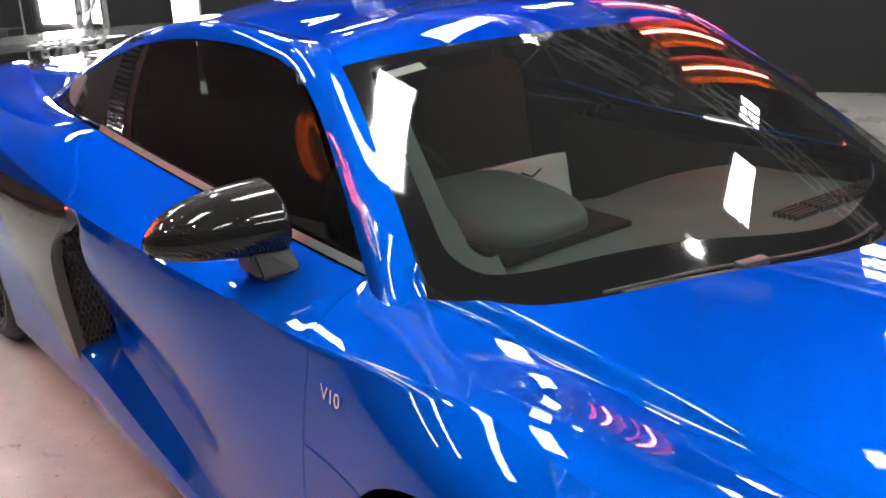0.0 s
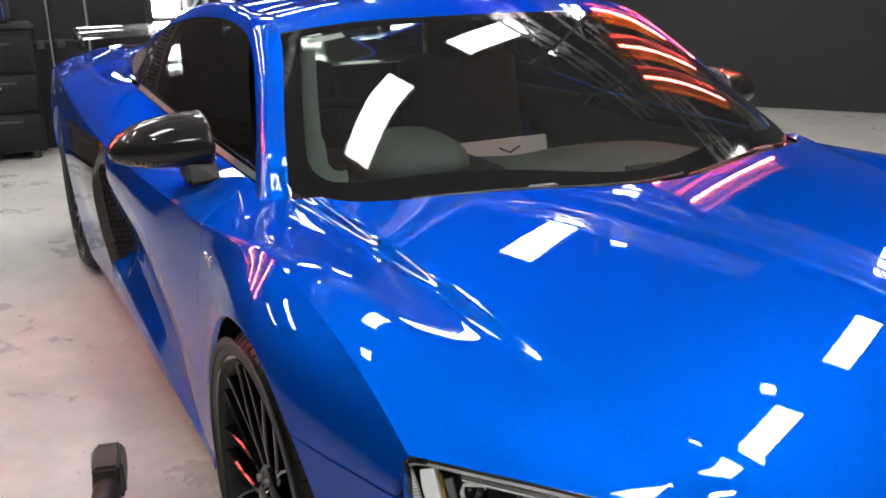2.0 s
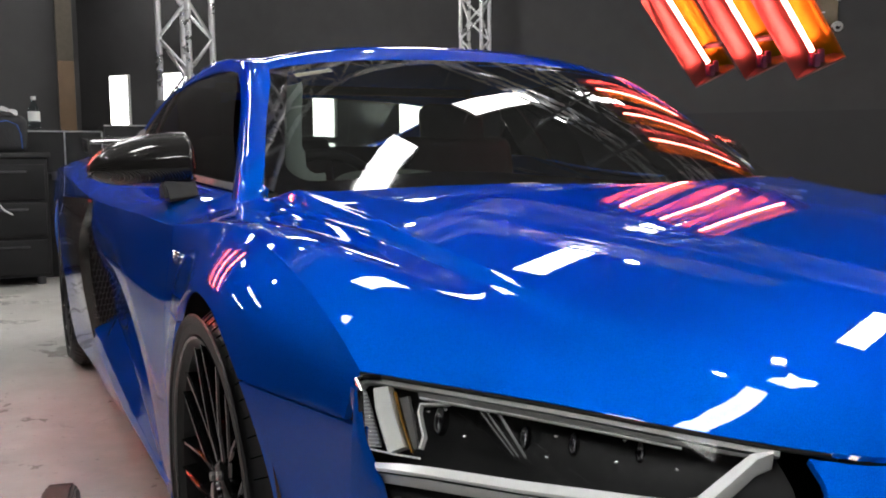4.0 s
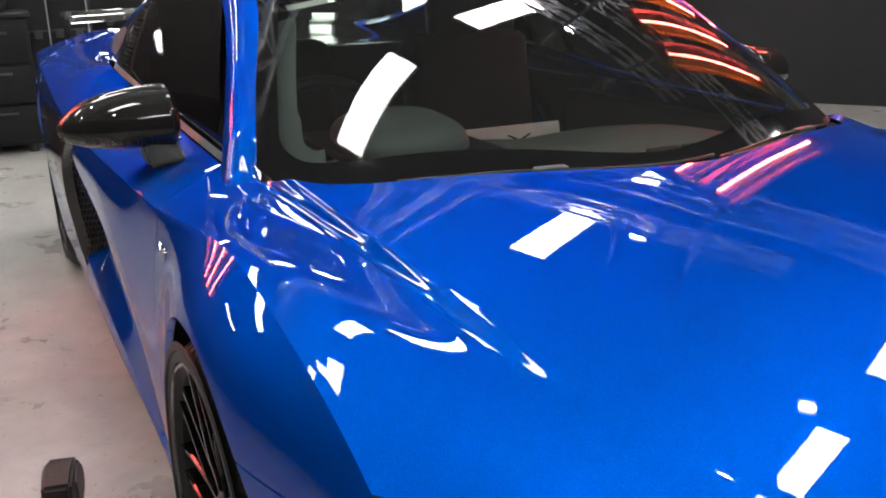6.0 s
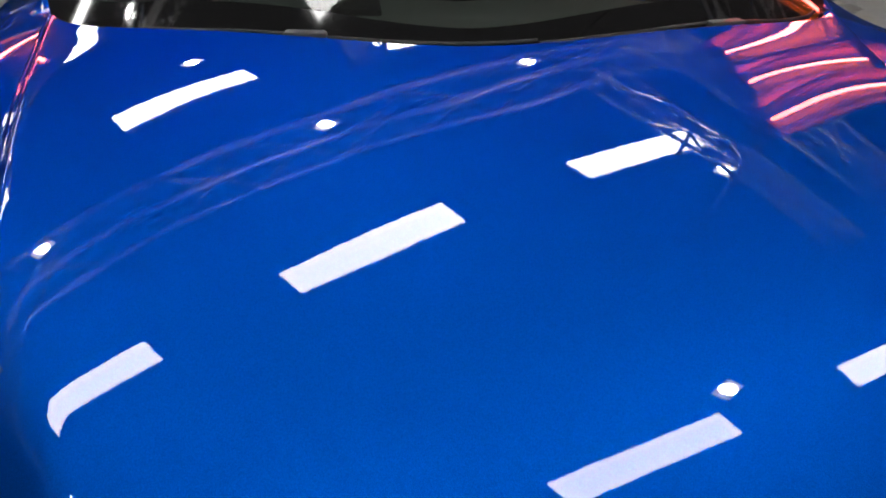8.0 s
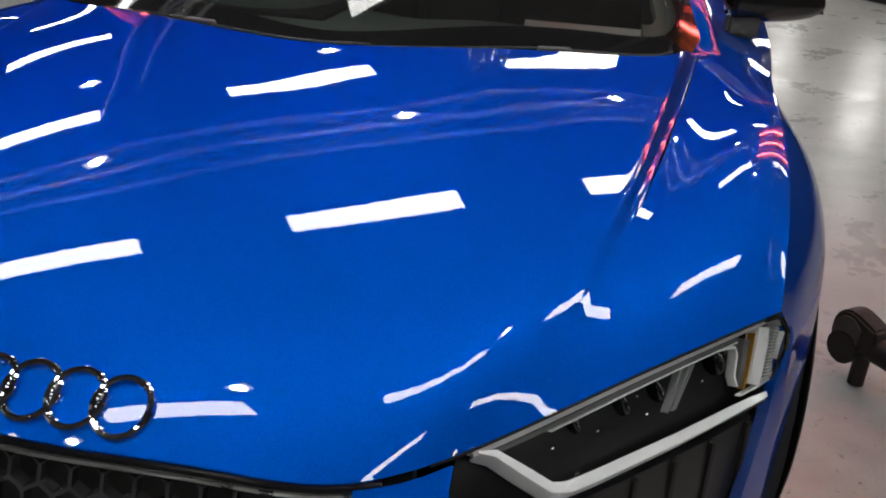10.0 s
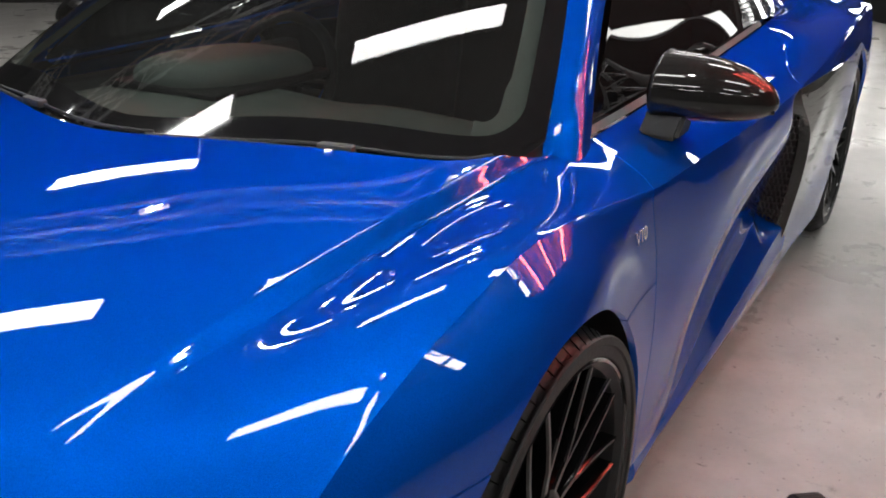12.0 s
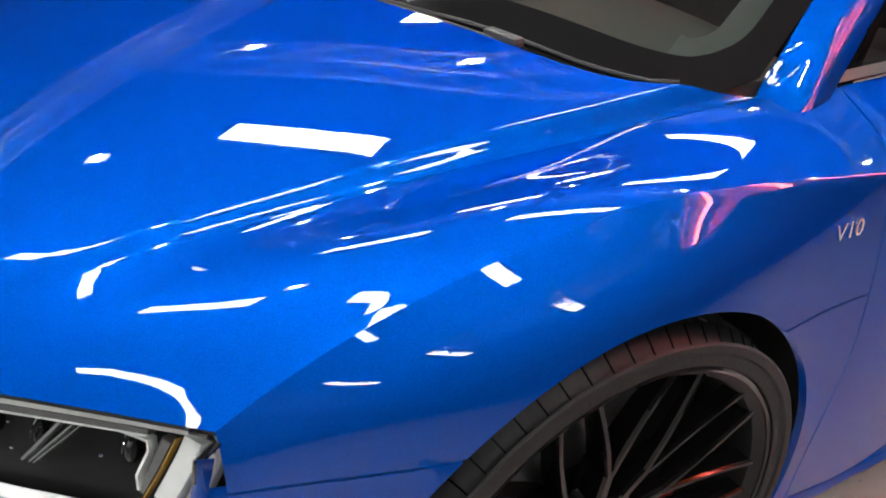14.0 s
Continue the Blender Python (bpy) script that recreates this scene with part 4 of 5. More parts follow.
rear_glass = clip(roof, lambda p: p[:, 1] - 1.95)
roof = clip(roof, lambda p: 1.945 - p[:, 1])

# pillars: from the windscreen's side over the rail to the window line
rows = []
for y in np.linspace(0.22, 2.9, 150):
    a, b = np.array([float(rail_x(y)), float(cabin_section(y)[-1, 2])]), np.array([float(dlo_x(y)), float(dlo_z(y))])
    mid = (a + b) / 2
    out = np.array([b[1] - a[1], a[0] - b[0]]) * -1
    out = out / (np.linalg.norm(out) + 1e-9)
    line = through_points([a, mid + out * 0.016, b], 16)
    sink = line[:, 1] - top_z(line[:, 0], np.full(16, y)) + 0.006   # the foot of the pillar runs out into the wing
    line[:, 1] -= np.maximum(sink, 0) * (1 - float(smooth(0.305, 0.47, y))) ** 1.5
    rows.append(np.c_[line[:, 0], np.full(16, y), line[:, 1]])
pil = sheet(np.array(rows))
pil = pil[0], pil[1] * np.sign(pil[1][:, :1] + pil[1][:, 2:3]), pil[2]
pil = clip(pil, lambda p: p[:, 2] - np.where(p[:, 1] < 0.5, 0.775, np.minimum(belt_z(p[:, 1]), 0.90) - 0.03))
pil = clip(pil, lambda p: np.where(p[:, 1] < 0.5, p[:, 2] - top_z(p[:, 0], p[:, 1]) + 0.006, 1.0))
roof = join(roof, pil, mirror(pil))
skin("roof", roof, PAINT, car, 0.012, "glossy blue roof with slim windscreen pillars")
skin("rear_window", rear_glass, BACK_GLASS, car, 0, "smoked engine cover glass").visible_shadow = False

# grey lining inside the windscreen: along the pillars, round the lower corners and along the foot
def lining_line(x, y, drop):
    return np.array([x, y, float(np.interp(abs(x), *cabin_section(y)[:, [0, 2]].T)) - drop])


for s in (1, -1):
    path = [(float(rail_x(y)) - 0.062, y) for y in np.linspace(0.70, 0.40, 14)]
    cx, cy = float(rail_x(0.36)) - 0.062 - 0.07, 0.36
    path += [(cx + 0.07 * math.cos(a) + 0.018 * math.sin(a), cy - 0.085 * math.sin(a)) for a in np.linspace(0.15, 1.45, 9)]
    bm = bmesh.new()
    prev = None
    for k, (x, y) in enumerate(path):
        q = path[min(k + 1, len(path) - 1)]
        p = path[max(k - 1, 0)]
        d = np.array([q[0] - p[0], q[1] - p[1]])
        d /= np.linalg.norm(d)
        nx, ny = -d[1], d[0]
        wide = 0.020 if y > 0.4 else 0.026
        a, b = lining_line(x - wide * nx, y - wide * ny, 0.014), lining_line(x + wide * nx, y + wide * ny, 0.020)
        ring = [bm.verts.new((s * v[0], v[1], v[2])) for v in (a, b, b - [0, 0, 0.02], a - [0, 0, 0.02])]
        if prev:
            for e in range(4):
                bm.faces.new((prev[e], prev[(e + 1) % 4], ring[(e + 1) % 4], ring[e]))
        else:
            bm.faces.new(ring)
        prev = ring
    bm.faces.new(prev[::-1])
    bmesh.ops.recalc_face_normals(bm, faces=bm.faces)
    part("pillar_lining", bm, DASH, car, "grey-green lining along the windscreen pillar")

# side glass
glass_foot = spl((0.5, 0.735), (1.1, 0.748), (1.64, 0.778), (2.27, 0.728))
glass_tilt = spl((0.6, 0.40), (1.1, 0.475), (2.2, 0.62))


def side_glass_x(y, z):
    return glass_foot(y) - glass_tilt(y) * (z - 0.85) + 0.95 * (z - 0.86) * (1.13 - z)


rows = []
for y in np.linspace(0.42, 2.265, 100):
    zz = np.linspace(float(dlo_z(y)) + 0.004, sill_z(y) - 0.006, 14)
    rows.append(np.c_[side_glass_x(y, zz), np.full(14, y), zz])
sg = sheet(np.array(rows))
sg = sg[0], sg[1] * np.sign(sg[1][:, :1]), sg[2]
sg = clip(sg, lambda p: dlo_z(p[:, 1]) - np.array([sill_z(q) for q in p[:, 1]]))
bp = lambda p: p[:, 1] - (1.485 + 0.45 * (p[:, 2] - 0.904))
front_glass = clip(sg, lambda p: -bp(p))
post = clip(clip(sg, bp), lambda p: 0.185 - 0.2 * (p[:, 2] - 0.904) - bp(p))
quarter_glass = clip(sg, lambda p: bp(p) + 0.2 * (p[:, 2] - 0.904) - 0.189)
for s in (1, -1):
    f = (lambda q: q) if s > 0 else mirror
    skin("side_window", f(front_glass), TINT, car, 0, "dark tinted frameless side window").visible_shadow = False
    skin("door_post", f(post), POST_BLACK, car, 0.01, "black perforated post trim")
    skin("quarter_window", f(quarter_glass), FRIT, car, 0.01, "black glass quarter panel")
    bm = hexes(0.30, 0.30, 0.0085, 0.0022, 0.003, lambda u, v: 0.03 < u + 0.15 < 0.16 - 0.1 * (v + 0.13) and -0.13 < v < 0.09, Matrix.Identity(4))
    for vt in bm.verts:
        z = vt.co.y + 0.13 + 0.905
        y = 1.485 + 0.45 * (z - 0.904) + vt.co.x + 0.15
        vt.co = Vector((s * (float(side_glass_x(y, z)) + 0.004 + vt.co.z), y, z))
    part("post_mesh", bm, GLOSS_BLACK, car, "black honeycomb trim on the post")
    line = [(s * float(belt_x(y) + 0.004), y, float(belt_z(y)) + 0.006) for y in np.linspace(0.45, 1.62, 30)]
    bm = bmesh.new()
    for p, q in zip(line, line[1:]):
        a, b = Vector(p), Vector(q)
        up = Vector((-s * 0.008, 0, 0.013))
        vs = [bm.verts.new(k) for k in (a, b, b + up, a + up)]
        bm.faces.new(vs if s > 0 else vs[::-1])
    bmesh.ops.remove_doubles(bm, verts=bm.verts, dist=1e-5)
    bmesh.ops.recalc_face_normals(bm, faces=bm.faces)
    bmesh.ops.solidify(bm, geom=bm.faces[:], thickness=0.004)
    part("window_trim", bm, TRIM_GREY, car, "satin grey strip along the window")

# ---------------------------------------------------------------- wheels
def wheel(r, width, rim_r, caliper_turn):
    """A wheel on the x axis, its outer face at x = 0."""
    w = new("wheel")
    tagged(w, "black multi-spoke alloy wheel with low-profile tyre")
    bm = bmesh.new()
    lathe(bm, [(-width + 0.02, rim_r - 0.012), (-width, rim_r + 0.02), (-width + 0.006, r - 0.03), (-width + 0.03, r - 0.004), (-width / 2, r), (-0.035, r - 0.003),
               (-0.010, r - 0.022), (0.001, r - 0.040), (0.002, rim_r + 0.040), (0.005, rim_r + 0.037), (0.005, rim_r + 0.026), (0.001, rim_r + 0.022), (-0.001, rim_r + 0.012), (-0.012, rim_r - 0.002), (-0.02, rim_r - 0.012)], 96)
    tyre = part("tyre", bm, RUBBER, w, "low black tyre")
    bm = bmesh.new()
    for k in range(72):
        t = 2 * math.pi * k / 72
        mm = Matrix.Rotation(t, 4, "X") @ pose(-0.062, 0, r - 0.0020)
        box(bm, mm @ Matrix.Rotation(0.5, 4, "Z"), 0.055, 0.004, 0.004)
    tagged(part("tread", bm, GAP_BLACK, tyre), kind="stuff")
    bm = bmesh.new()
    for k in range(64):
        mm = Matrix.Rotation(2 * math.pi * (k + 0.5) / 64, 4, "X") @ pose(-0.0225, 0, r - 0.0130) @ Matrix.Rotation(0.65, 4, "Y")
        box(bm, mm, 0.030, 0.0018, 0.0030)
    tagged(part("shoulder_sipe", bm, SIPE_BLACK, tyre), kind="stuff")
    bm = bmesh.new()
    lathe(bm, [(-0.012, rim_r + 0.002), (-0.004, rim_r + 0.003), (-0.003, rim_r - 0.004), (-0.014, rim_r - 0.016), (-0.05, rim_r - 0.022), (-width + 0.03, rim_r - 0.028),
               (-width + 0.02, rim_r)], 96)
    part("rim", bm, LAMP_BLACK, w, "black rim barrel")
    bm = bmesh.new()
    lathe(bm, [(-0.006, rim_r + 0.0055), (-0.001, rim_r + 0.0045), (0.0012, rim_r + 0.001), (-0.001, rim_r - 0.003), (-0.006, rim_r - 0.004)], 96)
    part("rim_lip", bm, GLOSS_BLACK, w, "polished black rim lip")
    for k in range(10):
        t = 2 * math.pi * k / 10
        for line in ([(0.045, 0.0, -0.030, 0.016, 0.040), (0.085, 0.0, -0.027, 0.014, 0.042), (0.122, 0.0, -0.023, 0.013, 0.040)],
                     [(0.112, 0.02, -0.0235, 0.0085, 0.036), (0.165, 0.105, -0.019, 0.0080, 0.034), (0.215, 0.165, -0.015, 0.0075, 0.030), (rim_r - 0.008, 0.215, -0.010, 0.0085, 0.024)],
                     [(0.112, -0.02, -0.0235, 0.0085, 0.036), (0.165, -0.105, -0.019, 0.0080, 0.034), (0.215, -0.165, -0.015, 0.0075, 0.030), (rim_r - 0.008, -0.215, -0.010, 0.0085, 0.024)]):
            bm = bmesh.new()
            pts = []
            for rr, ang, xx, wd, th in line:
                c = Vector((xx, rr * math.sin(t + ang), rr * math.cos(t + ang)))
                tang = Vector((0, math.cos(t + ang), -math.sin(t + ang)))
                pts.append([bm.verts.new(c + tang * wd * q + Vector((d, 0, 0))) for q, d in ((0.35, 0.0), (0.62, -0.004), (1.0, -th), (-1.0, -th), (-0.62, -0.004), (-0.35, 0.0))])
            for p, q in zip(pts, pts[1:]):
                for e in range(6):
                    bm.faces.new((p[e], p[(e + 1) % 6], q[(e + 1) % 6], q[e]))
            bm.faces.new(pts[0])
            bm.faces.new(pts[-1][::-1])
            bmesh.ops.recalc_face_normals(bm, faces=bm.faces)
            part("spoke", bm, RIM_BLACK, w, "", False)
    bm = bmesh.new()
    lathe(bm, [(-0.06, 0.07), (-0.03, 0.068), (-0.022, 0.058), (-0.020, 0.034), (-0.014, 0.032), (-0.012, 0.0001)], 40)
    hub = part("hub", bm, RIM_BLACK, w, "black hub with five bolts")
    for k in range(5):
        t = 2 * math.pi * k / 5 + 0.3
        bm = bmesh.new()
        rod(bm, (-0.03, 0.05 * math.sin(t), 0.05 * math.cos(t)), (-0.016, 0.05 * math.sin(t), 0.05 * math.cos(t)), 0.008, 6)
        part("bolt", bm, SATIN, hub)
    bm = bmesh.new()
    lathe(bm, [(-0.115, 0.08), (-0.115, 0.185), (-0.085, 0.185), (-0.085, 0.08)], 64)
    part("brake_disc", bm, DISC, w, "grey brake disc")
    bm = bmesh.new()
    prev = None
    for k in range(13):
        t = caliper_turn + (k - 6) * 0.06
        fat = 1.0 if 1 < k < 11 else 0.75
        ring = []
        for x, rr in ((-0.118, 0.135), (-0.066, 0.135), (-0.060, 0.165), (-0.070, 0.165 + 0.03 * fat), (-0.118, 0.165 + 0.03 * fat)):
            ring.append(bm.verts.new((x, rr * math.sin(t), rr * math.cos(t))))
        if prev:
            for e in range(5):
                bm.faces.new((prev[e], prev[(e + 1) % 5], ring[(e + 1) % 5], ring[e]))
        else:
            bm.faces.new(ring)
        prev = ring
    bm.faces.new(prev[::-1])
    bmesh.ops.recalc_face_normals(bm, faces=bm.faces)
    part("caliper", bm, RED_CALIPER, w, "red brake caliper")
    return w


for y, r, wd, rim_r, x in ((0.005, 0.325, 0.24, 0.279, 0.922), (2.65, 0.343, 0.30, 0.268, 0.945)):
    wl = wheel(r, wd, rim_r, math.radians(105 if y < 1 else -70))
    wl.parent = car
    wl.matrix_basis = pose(x, y, r, 0, 0, 0)
    other = copy_thing(wl, pose(-x, y, r, 0, 0, 180))
    for s in (1, -1):
        bm = bmesh.new()
        lathe(bm, [(0.0, r + 0.045), (-0.34, r + 0.045), (-0.35, 0.0001)], 48)
        bmesh.ops.delete(bm, geom=[v for v in bm.verts if v.co.z < -r * 0.75], context="VERTS")
        bmesh.ops.translate(bm, verts=bm.verts, vec=(0.90, y, r))
        if s < 0:
            bmesh.ops.scale(bm, verts=bm.verts, vec=(-1, 1, 1))
        part("wheel_well", bm, GAP_BLACK, car)

# dark underbody and inner shell that closes the gaps
bm = bmesh.new()
box(bm, pose(0, 1.25, 0.155), 1.60, 4.2, 0.03, 0.01)
part("floor_pan", bm, GAP_BLACK, car)
bm = bmesh.new()
box(bm, pose(0, 2.60, 0.46), 1.2, 1.40, 0.60, 0.06)
part("engine_bay", bm, GAP_BLACK, car)
bm = bmesh.new()
box(bm, pose(0, -0.36, 0.37), 1.06, 0.54, 0.36, 0.04)
part("front_bay", bm, GAP_BLACK, car)
for s in (1, -1):
    bm = bmesh.new()
    box(bm, pose(s * 0.79, 0.95, 0.46), 0.08, 1.06, 0.58, 0.02)
    part("door_core", bm, GAP_BLACK, car)

# ---------------------------------------------------------------- side vents, mirrors, wipers, badges, rear wing
for s in (1, -1):
    c00, c10, c11, c01 = (Vector((s * 0.866, 1.490, 0.36)), Vector((s * 0.930, 1.548, 0.335)), Vector((s * 0.962, 1.475, 0.775)), Vector((s * 0.880, 1.425, 0.755)))
    bm = hexes(1.0, 1.0, 0.030, 0.006, 0.01, lambda u, v: abs(u) < 0.16 and abs(v) < 0.48, Matrix.Identity(4))
    for vt in bm.verts:
        u, v, d = vt.co.x / 0.34 + 0.5, vt.co.y + 0.5, vt.co.z
        p = c00 * (1 - u) * (1 - v) + c10 * u * (1 - v) + c11 * u * v + c01 * (1 - u) * v
        vt.co = p + Vector((0, -d, 0))
    part("vent_mesh", bm, BLACK_PLASTIC, car, "black honeycomb side vent mesh")
    bm = bmesh.new()
    back = [q + Vector((-s * 0.01, 0.05, 0)) for q in (c00, c10, c11, c01)]
    bm.faces.new([bm.verts.new(q) for q in back])
    bmesh.ops.solidify(bm, geom=bm.faces[:], thickness=0.01)
    part("vent_backing", bm, GAP_BLACK, car)

    # mirror
    mir = new("side_mirror")
    mir.parent = car
    tagged(mir, "glossy carbon side mirror on a black stalk")
    rows = []
    for u in (1 - np.cos(np.linspace(0, 1, 44) * math.pi)) / 2:
        x = 0.782 + 0.236 * u
        blunt = min(1.0, u / 0.10 + 0.02) ** 0.5
        top = 0.078 * blunt * max(1e-4, 1 - u ** 3) ** 0.55 + 0.002
        bot = 0.055 * blunt * (1 - 0.35 * u) * max(1e-4, 1 - u ** 5) ** 0.5 + 0.002
        zc = 0.882 - 0.010 * u
        fr = 0.105 * blunt * (1 - 0.30 * u) * max(1e-4, 1 - u ** 3.5) ** 0.5 + 0.002
        yc = 0.69 + 0.030 * u
        ring = []
        for k in range(33):
            t = math.pi * k / 32
            h = math.cos(t)
            ring.append((s * x, yc - fr * max(math.sin(t), 0) ** 0.9, zc + (top if h > 0 else bot) * math.copysign(abs(h) ** 0.95, h)))
        rows.append(ring)
    g = sheet(np.array(rows))
    cen = np.array([s * 0.90, 0.70, 0.89])
    g = g[0], g[1] * np.sign(((g[0] - cen) * g[1]).sum(1, keepdims=True) + 1e-9), g[2]
    skin("housing", g, CARBON, mir, 0, "glossy carbon housing")
    bm = bmesh.new()
    bm.faces.new([bm.verts.new((r[0][0], r[0][1] + 0.002, r[0][2])) for r in rows] + [bm.verts.new((r[-1][0], r[-1][1] + 0.002, r[-1][2])) for r in rows[::-1]])
    bmesh.ops.recalc_face_normals(bm, faces=bm.faces)
    part("mirror_glass", bm, CHROME, mir)
    bm = bmesh.new()
    lower = [(0.790, 0.585, 0.808), (0.862, 0.605, 0.800), (0.862, 0.690, 0.800), (0.790, 0.690, 0.808)]
    upper = [(0.800, 0.625, 0.872), (0.875, 0.635, 0.872), (0.875, 0.700, 0.872), (0.800, 0.700, 0.872)]
    a = [bm.verts.new((s * p[0], p[1], p[2])) for p in lower]
    b = [bm.verts.new((s * p[0], p[1], p[2])) for p in upper]
    bm.faces.new(a)
    bm.faces.new(b[::-1])
    for k in range(4):
        bm.faces.new((a[k], a[(k + 1) % 4], b[(k + 1) % 4], b[k]))
    bmesh.ops.recalc_face_normals(bm, faces=bm.faces)
    bmesh.ops.bevel(bm, geom=bm.edges[:], offset=0.008, segments=2, affect="EDGES")
    part("stalk", bm, BLACK_PLASTIC, mir, "matt black stalk")
    bm = bmesh.new()
    tube(bm, [(s * (0.786 + 0.228 * u), 0.652 + 0.055 * u - 0.012 * math.sin(math.pi * u), 0.850 + 0.008 * u) for u in np.linspace(0, 1, 16)], 0.004, 6)
    part("lower_rim", bm, GLOSS_BLACK, mir)

    # engine badge on the wing
    fc = bpy.data.curves.new("badge_text", "FONT")
    fc.body, fc.size, fc.extrude, fc.align_x, fc.align_y = "V10", 0.034, 0.002, "CENTER", "CENTER"
    tmp = bpy.data.objects.new("badge_text", fc)
    scene.collection.objects.link(tmp)
    me = bpy.data.meshes.new_from_object(tmp.evaluated_get(bpy.context.evaluated_depsgraph_get()))
    bpy.data.objects.remove(tmp)
    me.materials.clear()
    me.materials.append(CHROME)
    badge = new("badge", me)
    badge.parent = car
    badge.matrix_basis = Matrix.Translation((s * 0.8955, 0.341, 0.703)) @ Matrix.Rotation(radians(90 * s), 4, "Z") @ Matrix.Rotation(radians(84), 4, "X")
    tagged(badge, "chrome V10 badge")

# wipers
for x0, x1, xn in ((-0.52, 0.10, -0.258), (0.10, 0.66, 0.437)):
    wp = new("wiper")
    wp.parent = car
    tagged(wp, "black wiper parked along the windscreen foot")

    def foot(x, up=0.02, back=0.035):
        y = float(shield_foot(abs(x))) + back
        glass = float(np.interp(abs(x), *cabin_section(y)[:, [0, 2]].T))
        lip = float(top_base(np.array([abs(x)]), np.array([float(shield_foot(abs(x)))]))[0])
        return Vector((x, y, max(glass + 0.003, lip - 0.011) + up))

    bm = bmesh.new()
    tube(bm, [foot(x, 0.002, 0.034 + 0.03 * (x - x0)) for x in np.linspace(x0, x1, 24)], 0.0032, 6)
    part("wiper_blade", bm, BLACK_PLASTIC, wp)
    bm = bmesh.new()
    tube(bm, [foot(x, 0.0, 0.018 + 0.02 * (x - x0)) for x in np.linspace(x0 + 0.02, xn, 14)], [0.007 - 0.002 * k / 13 for k in range(14)], 8)
    part("arm", bm, BLACK_PLASTIC, wp)
    bm = bmesh.new()
    p = foot(xn, 0.004, 0.034)
    box(bm, Matrix.Translation(p) @ Matrix.Rotation(radians(12 if xn > 0 else -8), 4, "Z"), 0.066, 0.022, 0.016, 0.005)
    part("nozzle", bm, WIPER_GREY, wp, "dark grey washer nozzle")

# rear wing
bm = bmesh.new()
prof = [(3.16, 0.962), (3.24, 0.985), (3.34, 0.992), (3.42, 1.004), (3.34, 0.978), (3.24, 0.966)]
prev = None
for x in np.linspace(-0.76, 0.76, 21):
    ring = [bm.verts.new((x, y, z - 0.012 * (x / 0.76) ** 2)) for y, z in prof]
    if prev:
        for k in range(6):
            bm.faces.new((prev[k], prev[(k + 1) % 6], ring[(k + 1) % 6], ring[k]))
    else:
        bm.faces.new(ring)
    prev = ring
bm.faces.new(prev[::-1])
bmesh.ops.recalc_face_normals(bm, faces=bm.faces)
wing_ob = part("rear_wing", bm, CARBON, car, "fixed carbon rear wing")
for s in (1, -1):
    bm = bmesh.new()
    prism(bm, [(s * 0.77, 3.12, 0.90), (s * 0.77, 3.36, 0.92), (s * 0.77, 3.43, 0.99), (s * 0.77, 3.18, 0.972)], 0.012)
    part("end_plate", bm, CARBON, wing_ob)
# rear deck and tail
rows = []
for y in np.linspace(1.95, 3.45, 30):
    xt, zt = float(rq["top_x"](y)) + 0.012, float(rq["top_z"](y)) - 0.006
    x = np.linspace(-xt, xt, 25)
    rows.append(np.c_[x, np.full(25, y), zt + 0.015 * (1 - (x / xt) ** 2)])
dk = sheet(np.array(rows))
dk = dk[0], dk[1] * np.sign(dk[1][:, 2:3]), dk[2]
skin("rear_deck", dk, GLOSS_BLACK, car, 0.02, "gloss black engine deck")
bm = bmesh.new()
box(bm, pose(0, 3.40, 0.52), 1.40, 0.12, 0.62, 0.05)
part("tail_panel", bm, GLOSS_BLACK, car)
CAP_METAL = mat("satin_cap_metal", (0.13, 0.135, 0.14), 0.42, 0.8, noise_amt=0.2)
bm = bmesh.new()
c = Vector((-float(side_glass_x(1.985, 0.952)) + 0.016, 1.985, 0.947))
rod(bm, c, c + Vector((-0.014, -0.0045, 0.0065)), 0.05, 32)
part("fuel_cap", bm, CAP_METAL, car, "round brushed aluminium fuel cap")

# windscreen sticker
bm = bmesh.new()
pts = []
for x, y in ((-0.520, 0.705), (-0.430, 0.690), (-0.430, 0.712), (-0.520, 0.727)):
    pts.append(bm.verts.new((x, y, float(np.interp(abs(x), *cabin_section(y)[:, [0, 2]].T)) - 0.004)))
f = bm.faces.new(pts)
bmesh.ops.solidify(bm, geom=bm.faces[:], thickness=0.0006)
part("sticker", bm, PAPER, car, "small white sticker inside the windscreen")

# ---------------------------------------------------------------- cabin inside
rows = []
for y in np.linspace(0.02, 0.80, 24):
    t = (y - 0.02) / 0.78
    xs = np.linspace(-0.70, 0.70, 60)
    z = 0.800 - 0.02 * t - 0.06 * np.abs(xs / 0.7) ** 4 - 0.10 * smooth(0.75, 1.0, t) + 0 * xs
    z = z - 0.01 * np.exp(-((xs - 0.05) / 0.1) ** 2) * float(smooth(0.4, 0.6, t))
    rows.append(np.c_[xs, np.full(60, y), z])
d = sheet(np.array(rows))
d = d[0], d[1] * np.sign(d[1][:, 2:3]), d[2]
skin("dashboard", d, DASH, car, 0.2, "grey-green grained dashboard with instrument hood")
rows = []
for a in np.linspace(0, 1, 22):
    ring = []
    for k in range(49):
        t = 2 * math.pi * k / 48
        e = lambda c: math.copysign(abs(c) ** 0.62, c)
        r = math.cos(a * math.pi / 2) ** 0.55 if a < 1 else 0.0
        ring.append((-0.30 + 0.150 * r * e(math.cos(t)) + 0.03 * e(math.sin(t)) * r, 0.630 + 0.205 * r * e(math.sin(t)), 0.800 + 0.064 * math.sin(a * math.pi / 2) ** 0.8))
    rows.append(ring)
